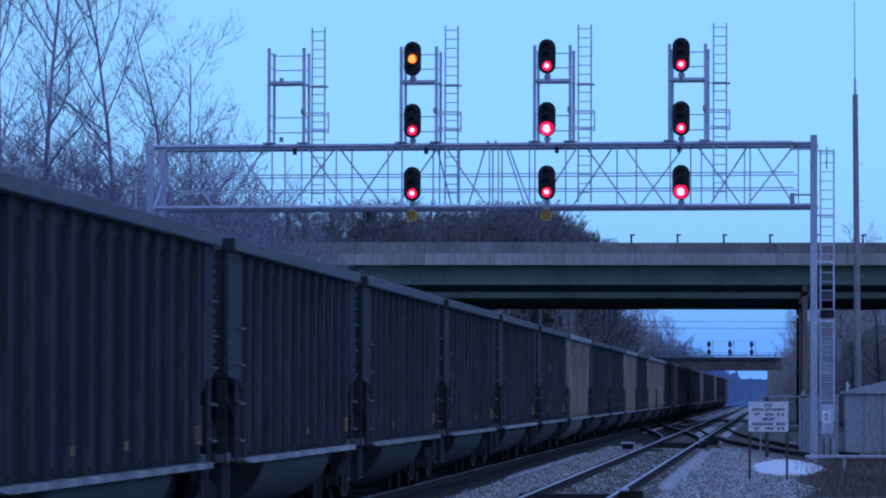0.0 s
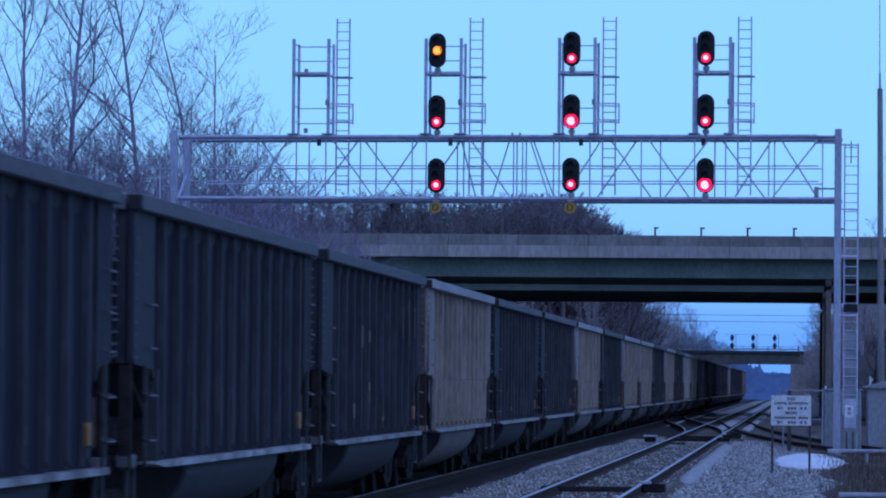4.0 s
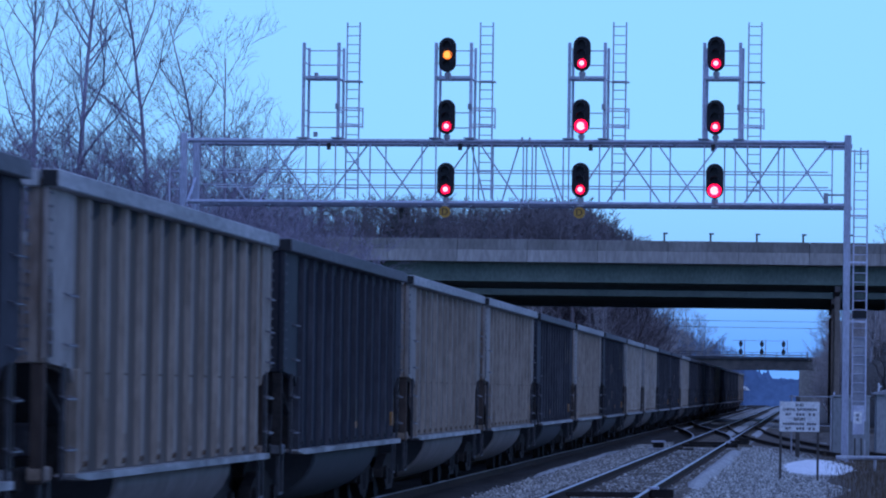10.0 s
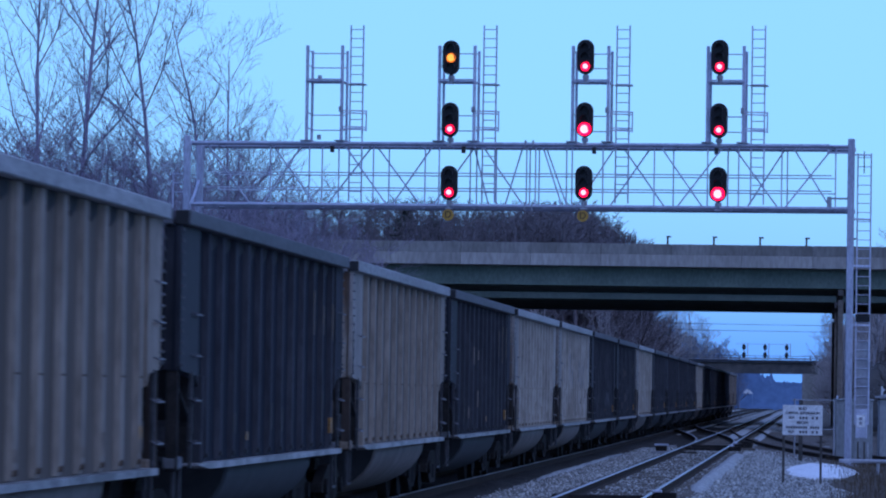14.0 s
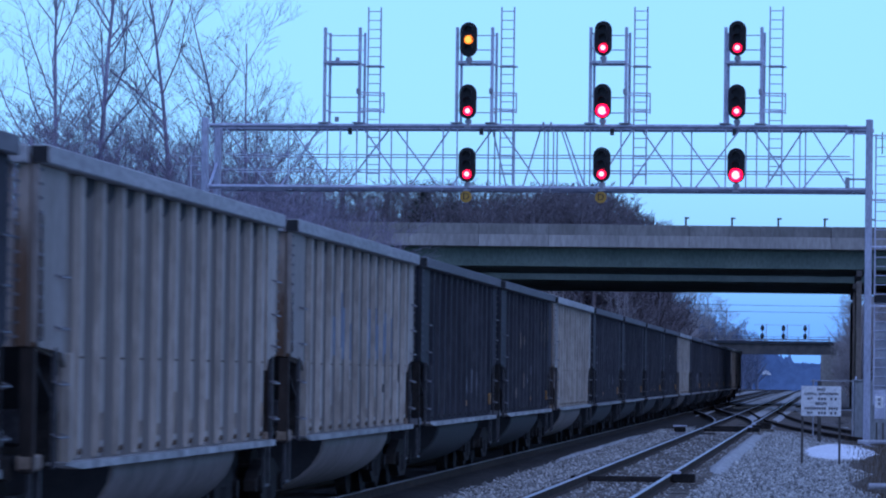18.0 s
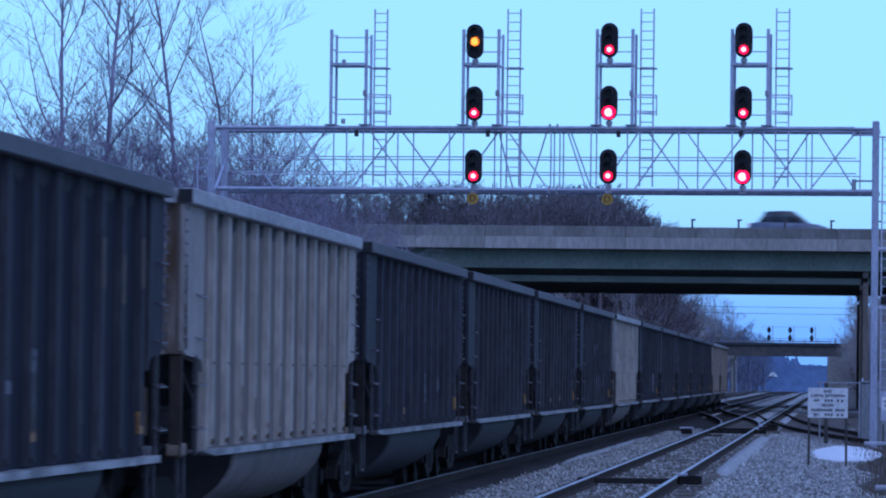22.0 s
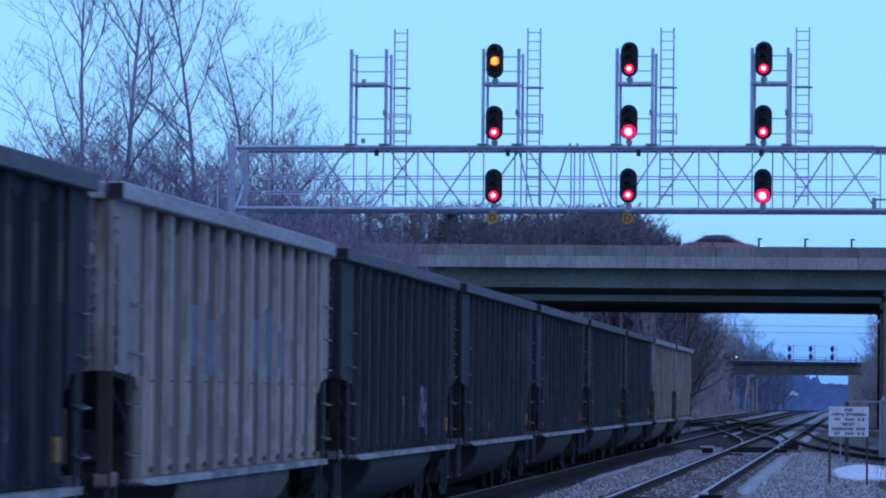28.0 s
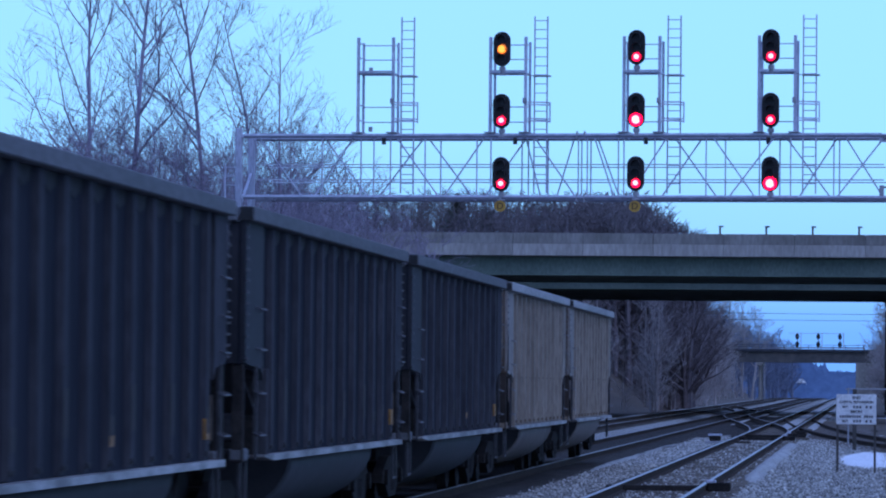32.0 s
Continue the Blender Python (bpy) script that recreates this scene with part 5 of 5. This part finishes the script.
VEHICLES = (
    ("sport_utility_car", "dark grey sport utility car on the highway", (0.15, 0.17, 0.22), 249.6, 0.22, -585.8, 26.50),
    ("sedan_car", "dull green-grey sedan with lit headlights on the highway", (0.36, 0.43, 0.43), 249.6, 0, -598.7, 24.54),
    ("sport_utility_car", "pale silver sport utility car on the highway", (0.66, 0.70, 0.76), 255.4, 0.12, -635.3, 26.18),
    ("sedan_car", "silver sedan on the highway", (0.62, 0.66, 0.70), 249.6, 0, -724.6, 28.28),
    ("sedan_car", "dark red sedan on the highway", (0.32, 0.13, 0.15), 252.5, 0, -612.3, 21.59),
    ("sedan_car", "blue-grey sedan on the highway", (0.34, 0.43, 0.54), 249.6, 0, -765.5, 25.94),
)
vehicles = []
for i, (nm, lab, col, y, van, x0, v) in enumerate(VEHICLES):
    vehicles.append((road_car(nm, lab, car_paint(f"car_paint_{i}", col), y, van, i in (1, 4)), x0, v, y, Z_FASCIA + 0.71))
far_car = road_car("sedan_car", "distant car with bright headlights on the far bridge", car_paint("car_paint_far", (0.1, 0.1, 0.11)), 782.0, 0.0, True)
vehicles.append((far_car, -268.3, 8.73, 782.0, 8.21))



# ---------------------------------------------------------------- bare trees
def branch_lines(seed, height, levels, first=0.25, kids=(15, 6, 5), spread=0.62, thick=1.0, crook=0.09, reach=0.6, steps=(12, 7, 4, 3)):
    """Tapered segments (start, end, radius, radius, level) of one leafless tree."""
    rng = random.Random(seed)
    segs = []
    wig = (crook * 0.35, crook * 1.1, crook * 1.7, crook * 2.0)

    def limb(p, d, length, r, level):
        n = steps[level]
        pts, q, dd = [(p.copy(), r)], p.copy(), d.normalized()
        for i in range(n):
            dd = (dd + Vector((rng.gauss(0, wig[level]), rng.gauss(0, wig[level]), rng.gauss(0, wig[level]) + (0.03, 0.07, 0.07, 0.05)[level]))).normalized()
            q = q + dd * (length / n)
            pts.append((q.copy(), max(r * (1 - 0.86 * (i + 1) / n), 0.006 * thick)))
        for (a, ra), (b2, rb) in zip(pts, pts[1:]):
            segs.append((a, b2, ra, rb, level))
        if level + 1 >= levels:
            return
        for _ in range(kids[level]):
            t = rng.uniform(first if level == 0 else 0.15, 0.97)
            i = min(n - 1, int(t * n))
            at = pts[i][0].lerp(pts[i + 1][0], t * n - i)
            along = (pts[i + 1][0] - pts[i][0]).normalized()
            out = Vector((rng.gauss(0, 1), rng.gauss(0, 1), 0.15)).normalized()
            nd = (along * (1 - spread) + out * spread + Vector((0, 0, 0.12))).normalized()
            ll = length * (reach - 0.5 * reach * t if level == 0 else 0.58 - 0.25 * t) * rng.uniform(0.7, 1.25)
            limb(at, nd, ll, max(pts[i][1] * 0.52, 0.008 * thick), level + 1)

    limb(Vector((0, 0, 0)), Vector((rng.gauss(0, 0.015), rng.gauss(0, 0.015), 1)), height, 0.0105 * height * thick, 0)
    return segs


def seg_arrays(segs, sides):
    """Vertices and quads of open tubes, as arrays."""
    a = np.array([s[0][:] for s in segs])
    b2 = np.array([s[1][:] for s in segs])
    ra, rb = np.array([s[2] for s in segs]), np.array([s[3] for s in segs])
    d = b2 - a
    d /= np.linalg.norm(d, axis=1)[:, None] + 1e-9
    h = np.where(np.abs(d[:, 2:3]) < 0.9, np.array([[0, 0, 1.0]]), np.array([[1.0, 0, 0]]))
    u = np.cross(d, h)
    u /= np.linalg.norm(u, axis=1)[:, None]
    w = np.cross(d, u)
    ang = np.arange(sides) * 2 * np.pi / sides
    ring = u[:, None, :] * np.cos(ang)[None, :, None] + w[:, None, :] * np.sin(ang)[None, :, None]
    va = a[:, None, :] + ring * ra[:, None, None]
    vb = b2[:, None, :] + ring * rb[:, None, None]
    v = np.concatenate([va, vb], axis=1).reshape(-1, 3)
    i = np.arange(sides)
    j = (i + 1) % sides
    q = np.stack([i, j, j + sides, i + sides], axis=1)
    f = (np.arange(len(segs)) * 2 * sides)[:, None, None] + q[None]
    return v, f.reshape(-1, 4)


def array_mesh(name, v, f, material, smooth=False):
    me = bpy.data.meshes.new(name)
    k = f.shape[1]
    me.vertices.add(len(v))
    me.vertices.foreach_set("co", v.astype(np.float32).ravel())
    me.loops.add(f.size)
    me.loops.foreach_set("vertex_index", f.astype(np.int32).ravel())
    me.polygons.add(len(f))
    me.polygons.foreach_set("loop_start", np.arange(len(f), dtype=np.int32) * k)
    me.polygons.foreach_set("loop_total", np.full(len(f), k, dtype=np.int32))
    me.update(calc_edges=True)
    me.materials.append(material)
    return me


def bare_tree(x, y, height, seed, label="tall leafless winter tree with pale bark", kids=(20, 9, 5), first=0.22, spread=0.58, thick=0.82, reach=0.35, bark=None, twig=None):
    segs = branch_lines(seed, height, 4, first, kids, spread, thick, 0.105, reach)
    tree = thing("tree", label, "tree", "bare trees", x, y, land(x, y) - 0.1)
    v, f = seg_arrays([s for s in segs if s[4] < 2], 6)
    part("trunk", array_mesh("trunk", v, f, bark or M_BARK), None, tree)
    v2, f2 = seg_arrays([s for s in segs if s[4] > 1], 3)
    part("crown", array_mesh("crown", v2, f2, twig or M_BARK_DARK), None, tree, "fine leafless twigs")
    return tree


for x, y, h, seed in ((-27.2, 160, 20.0, 1), (-24.6, 163, 18.6, 2), (-22.9, 165, 16.6, 3), (-21.7, 167, 12.6, 5), (-23.4, 174, 15.5, 12),
                      (-28.6, 160, 18.0, 6), (-30.4, 170, 12.5, 8), (-24.9, 178, 14.0, 10)):
    bare_tree(x, y, h, seed)
for x, y, h, seed in ((-20.3, 172, 10.0, 11), (-21.4, 163, 9.6, 12), (-23.7, 158, 9.2, 13), (-25.6, 170, 10.6, 14), (-27.4, 170, 10.2, 15), (-29.4, 172, 11.0, 16),
                      (-19.1, 178, 8.3, 17)):
    bare_tree(x, y, h, seed, "slender leafless sapling in the thicket", (24, 8, 5), 0.12, 0.6, 0.75, 0.32)
for x, y, h, seed in ((-17.4, 500, 11.2, 31), (-18.6, 545, 11.0, 32), (-17.6, 440, 10.5, 33), (-20.0, 600, 10.0, 34), (-21.6, 655, 9.4, 35)):
    bare_tree(x, y, h, seed, "leafless tree leaning over the far tracks", (22, 9, 5), 0.15, 0.66, 1.3, 0.42, M_WOODS, M_WOODS)
for x, y, h, seed in ((-20.6, 802, 14.5, 51), (-22.6, 806, 17.0, 52), (-23.8, 720, 13.0, 53), (-26.0, 690, 12.2, 54), (-29.5, 720, 13.2, 56), (-25.4, 812, 18.5, 57)):
    bare_tree(x, y, h, seed, "broad leafless tree before the far bridge", (20, 9, 5), 0.2, 0.66, 1.9, 0.42, M_WOODS, M_WOODS)
bare_tree(10.9, 197, 13.0, 21, "leafless tree at the edge of the wood")
bare_tree(12.0, 208, 11.0, 22, "leafless tree at the edge of the wood")


def thicket(name, label, spots, material, seed, kinds):
    """Many leafless trees joined into one wood."""
    rng = random.Random(seed)
    temps = []
    for k in range(kinds[0]):
        segs = branch_lines(seed * 31 + k, 1.0 * 10, kinds[1], kinds[2], kinds[3], kinds[4], kinds[5], 0.12, 0.45, (8, 4, 2, 1))
        temps.append(seg_arrays(segs, 3))
    vs, fs, off = [], [], 0
    for x, y, h in spots:
        v, f = temps[rng.randrange(len(temps))]
        a = rng.uniform(0, 6.283)
        c, s = math.cos(a), math.sin(a)
        k = h / 10
        w = v * k
        vs.append(np.stack([w[:, 0] * c - w[:, 1] * s + x, w[:, 0] * s + w[:, 1] * c + y, w[:, 2] + land(x, y) - 0.2], axis=1))
        fs.append(f + off)
        off += len(v)
    ob = new(name, array_mesh(name, np.concatenate(vs), np.concatenate(fs), material))
    return tagged(ob, label, "woods", kind="stuff")


rng = random.Random(40)
thicket("brush", "dense leafless brush below the tall trees", [(rng.uniform(-33, -20.4), rng.uniform(154, 186), rng.uniform(6.0, 11.0)) for _ in range(160)] + [(rng.uniform(-21, -17.6), rng.uniform(158, 192), rng.uniform(4.5, 8.2)) for _ in range(44)], M_BRUSH_NEAR, 41, (6, 4, 0.05, (12, 7, 4), 0.6, 1.2))
hill = []
for i in range(470):
    u = rng.uniform(-52, -15.5) if i < 300 else rng.uniform(-27, -15.0)
    y = rng.uniform(345, 420)
    x = u * y / 380
    top = float(np.interp(u, [-52, -40, -34, -28, -26, -23.5, -21.5, -19.5, -17.8, -16.3, -15.0], [19.0, 19.1, 19.1, 18.4, 18.4, 18.6, 18.5, 17.8, 16.8, 15.4, 13.6])) - rng.random() ** 1.4 * (1.9 if i < 300 else 1.3)
    hill.append((x, y, max(2.5, 0.91 * ((top * y / 380) - land(x, y)))))
thicket("hillside_woods", "brown leafless woods on the hill behind the highway", hill, M_HILL, 43, (6, 4, 0.10, (10, 5, 4), 0.62, 2.6))
left = []
for i in range(120):
    y = 325 + 450 * (i / 120) ** 1.2 + rng.uniform(-6, 6)
    left.append((-15.6 - rng.random() ** 1.5 * 14 - (7.0 if y > 470 else 0), y, rng.uniform(5.0, 9.5) - 0.003 * (y - 350)))
for i in range(150):
    y = 330 + 440 * (i / 150) ** 1.1 + rng.uniform(-6, 6)
    left.append((-15.3 - rng.random() * 5 - 5.0 * smooth(420, 520, y), y, rng.uniform(2.0, 5.0)))
thicket("trackside_woods", "leafless woods along the far tracks", left, M_WOODS, 44, (6, 4, 0.06, (11, 6, 4), 0.6, 2.0))
right = []
for i in range(130):
    y = 322 + 390 * (i / 130) ** 1.2 + rng.uniform(-4, 4)
    right.append((1.7 + rng.random() ** 1.3 * 10, y, rng.uniform(4.5, 9.6)))
thicket("cutting_woods", "leafless woods on the bank beyond the bridge", right, M_WOODS, 45, (6, 4, 0.06, (11, 5, 4), 0.6, 2.0))
# Haze over these trees comes from their tinted material.
behind = [(-16.5 - rng.random() * 14, rng.uniform(815, 1090), rng.uniform(9, 15)) for _ in range(60)]
thicket("far_woods", "leafless woods beyond the far bridge, tinted for haze", behind, M_MIDWOODS, 47, (5, 4, 0.1, (14, 6, 3), 0.6, 3.4))
back = [(rng.uniform(16, 60), rng.uniform(330, 400), rng.uniform(7, 12)) for _ in range(30)]
thicket("roadside_woods", "leafless trees beyond the highway", back, M_WOODS, 46, (4, 4, 0.15, (12, 6, 3), 0.55, 2.4))


def pine(x, y, h, seed):
    """A pine with tiers of needle clumps."""
    rng = random.Random(seed)
    ob = thing("pine_tree", "dark green pine among the leafless trees", "tree", "pine trees", x, y, land(x, y) - 0.1)
    part("trunk", Shape().tube((0, 0, 0), (0.1, 0, h), 0.2, 0.04, n=8), M_BARK_DARK, ob)
    s = Shape()
    for i in range(150):
        t = rng.uniform(0.35, 1.0)
        r = (1.05 - t) * h * 0.42 * rng.uniform(0.3, 1.0)
        a = rng.uniform(0, 6.283)
        c = Vector((r * math.cos(a), r * math.sin(a), h * t + rng.uniform(-0.2, 0.2)))
        for _ in range(9):
            d = Vector((rng.gauss(0, 1), rng.gauss(0, 1), rng.gauss(0.2, 0.5))).normalized() * rng.uniform(0.3, 0.6)
            e = Vector((rng.gauss(0, 1), rng.gauss(0, 1), rng.gauss(0, 1))).normalized() * 0.13
            s.add([c, c + d * 0.5 + e, c + d, c + d * 0.5 - e], [(0, 1, 2, 3)])
    part("crown", s, M_PINE, ob, "dark needle clumps")


for i, (x, y, h) in enumerate(((-35.0, 372, 5.8), (-32.2, 369, 6.2), (-29.5, 373, 5.5), (-27.0, 376, 5.1))):
    pine(x, y, h, 60 + i)

# distant tree line, its haze carried by the blue colour
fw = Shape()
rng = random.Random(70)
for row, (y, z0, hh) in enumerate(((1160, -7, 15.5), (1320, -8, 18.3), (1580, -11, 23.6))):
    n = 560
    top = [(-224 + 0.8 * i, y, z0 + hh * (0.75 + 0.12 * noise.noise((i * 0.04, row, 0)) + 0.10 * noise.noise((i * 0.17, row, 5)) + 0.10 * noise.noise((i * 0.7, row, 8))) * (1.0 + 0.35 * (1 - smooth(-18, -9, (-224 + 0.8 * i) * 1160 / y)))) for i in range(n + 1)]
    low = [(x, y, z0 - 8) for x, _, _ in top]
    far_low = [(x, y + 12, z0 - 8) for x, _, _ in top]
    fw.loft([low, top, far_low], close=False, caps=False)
tagged(part("distant_tree_line", fw, M_FARWOODS), "distant woods with blue haze put into their colour", "backdrop", kind="structure")
hs = thing("far_house", "small distant house with a snowy roof", "house", "", -15.9, 1100, -2.9)
# The wall shares the haze-blue colour of the tree line.
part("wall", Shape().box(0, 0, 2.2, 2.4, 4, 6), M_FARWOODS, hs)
part("roof", Shape().loft([[(-1.3, y, 5.2), (1.3, y, 5.2), (0.3, y, 6.3), (-0.5, y, 6.3)] for y in (-2.2, 2.2)]), M_SNOW, hs, "snow-covered roof")

# ---------------------------------------------------------------- dead grass beside the line
def soil_height(x, y):
    h = land(x, y)
    return max(h, float(np.interp(x, bed_x, bed_h))) if x < 2.4 else h


soil_x, soil_y = [0.25 * i for i in range(22)], [58 + 2.2 * j for j in range(76)]
soil = Shape()
soil.v = [(0.55 + 0.3 * math.sin(y * 0.35) * max(0, 1 - x) + 0.1 * noise.noise((y, 0, 1)) + x, y, soil_height(0.6 + x, y) + (0.045 + 0.03 * noise.noise((x * 2, y * 0.8, 2)) if x > 0 else -0.04)) for y in soil_y for x in soil_x]
soil.f = [(j * 22 + i, j * 22 + i + 1, j * 22 + i + 23, j * 22 + i + 22) for j in range(75) for i in range(21)]
tagged(part("bare_soil", soil, M_SOIL, smooth=True), "brown soil with dead leaves beside the gravel", "soil", kind="structure")

rng = random.Random(80)
gv, gf = [], []
for _ in range(20000):
    y = 62 + 90 * rng.random() ** 1.7
    x = 0.6 + 0.9 * rng.random() ** 0.8 * 5 + 0.25 * math.sin(y * 0.7)
    z = soil_height(x, y) + 0.01
    h, a, lean = rng.uniform(0.06, 0.32), rng.uniform(0, 6.283), rng.uniform(0, 0.12)
    dx, dy = 0.008 * math.cos(a), 0.008 * math.sin(a)
    k = len(gv)
    gv += [(x - dx, y - dy, z), (x + dx, y + dy, z), (x + lean * math.sin(a), y + lean * math.cos(a), z + h)]
    gf.append((k, k + 1, k + 2))
tagged(new("dead_grass", array_mesh("dead_grass", np.array(gv), np.array(gf), M_STRAW)), "dry brown grass tufts beside the gravel", "grass", kind="stuff")

# ---------------------------------------------------------------- ties and stones
tie = Shape().box(0, 0, 0, 2.6, 0.23, 0.16, 0.015).mesh("tie", M_TIE)
rng = random.Random(90)
for tr, x in zip(tracks[:2], (T1, T2)):
    for i in range(290):
        ob = part("tie", tie, None, tr)
        ob.matrix_basis = pose(x + rng.uniform(-0.04, 0.04), 62 + 0.51 * i, -0.176 - 0.08 + rng.uniform(-0.004, 0.006), 0, 0, rng.uniform(-0.6, 0.6))
    rest = Shape()
    for i in range(500):
        y = 62 + 0.51 * (290 + i)
        rest.box(x, y, prof(y) - 0.25, 2.6, 0.23, 0.16)
    tagged(part("more_ties", rest, M_TIE, tr), kind="stuff")
rest = Shape()
for i in range(700):
    y = 150 + 0.55 * i
    rest.box(T3, y, prof(y) - 0.25, 2.6, 0.23, 0.16)
tagged(part("more_ties", rest, M_TIE, tracks[2]), kind="stuff")

r = np.random.RandomState(7)
n = 52000
sx = r.uniform(-6.3, 1.2, n)
sy = 62 + 100 * r.uniform(0, 1, n) ** 1.2
keep = (sx < 0.62 + 0.3 * np.sin(sy * 0.35)) & ~((np.abs(sx - T1) < 1.3) & (r.uniform(0, 1, n) < np.where(np.abs((sy - 62 + 0.255) % 0.51 - 0.255) < 0.14, 0.93, 0.45)))
sx, sy = sx[keep], sy[keep]
n = len(sx)
sz = np.interp(sx, bed_x, bed_h) + 0.014
size = r.uniform(0.016, 0.046, n) * r.uniform(0.7, 1.15, n)
octa = np.array([(1, 0, 0), (0, 1, 0), (-1, 0, 0), (0, -1, 0), (0, 0, 0.8), (0, 0, -0.8)], float)
sv = octa[None] * (size[:, None, None] * r.uniform(0.6, 1.3, (n, 6, 1)))
an = r.uniform(0, 6.283, n)
ca, sa = np.cos(an)[:, None], np.sin(an)[:, None]
tilt = r.uniform(-0.7, 0.7, n)[:, None]
px_, py_, pz_ = sv[..., 0] * ca - sv[..., 1] * sa, sv[..., 0] * sa + sv[..., 1] * ca, sv[..., 2]
pz2 = pz_ + tilt * px_
sv = np.stack([px_ + sx[:, None], py_ + sy[:, None], pz2 + sz[:, None]], axis=2).reshape(-1, 3)
of = np.array([(0, 1, 4), (1, 2, 4), (2, 3, 4), (3, 0, 4), (1, 0, 5), (2, 1, 5), (3, 2, 5), (0, 3, 5)])
sf = (np.arange(n) * 6)[:, None, None] + of[None]
stones = new("ballast_stones", array_mesh("ballast_stones", sv, sf.reshape(-1, 3), M_STONE))
tagged(stones, "loose grey ballast stones between the tracks", "gravel", kind="stuff")


# ---------------------------------------------------------------- what moves
def motions():
    for k, c in train:
        y = FIRST + PITCH * k + PITCH / 2
        walk(c, [(t, pose(T2, y - SPEED * t, 0)) for t in (0.0, 16.0, 32.0)])
        if k >= CARS - 2:
            for tk in [o for o in c.children if o.name.startswith("truck")]:
                for w in [o for o in tk.children if o.name.startswith("wheelset")]:
                    x0, y0, z0 = w.location
                    walk(w, [(i / 30, pose(x0, y0, z0, math.degrees(SPEED / 0.455 * i / 30) % 360)) for i in range(961)])
    for c, x0, v, y, z in vehicles:
        walk(c, [(t, pose(x0 + v * t, y, z)) for t in (0.0, 16.0, 32.0)])


motions()
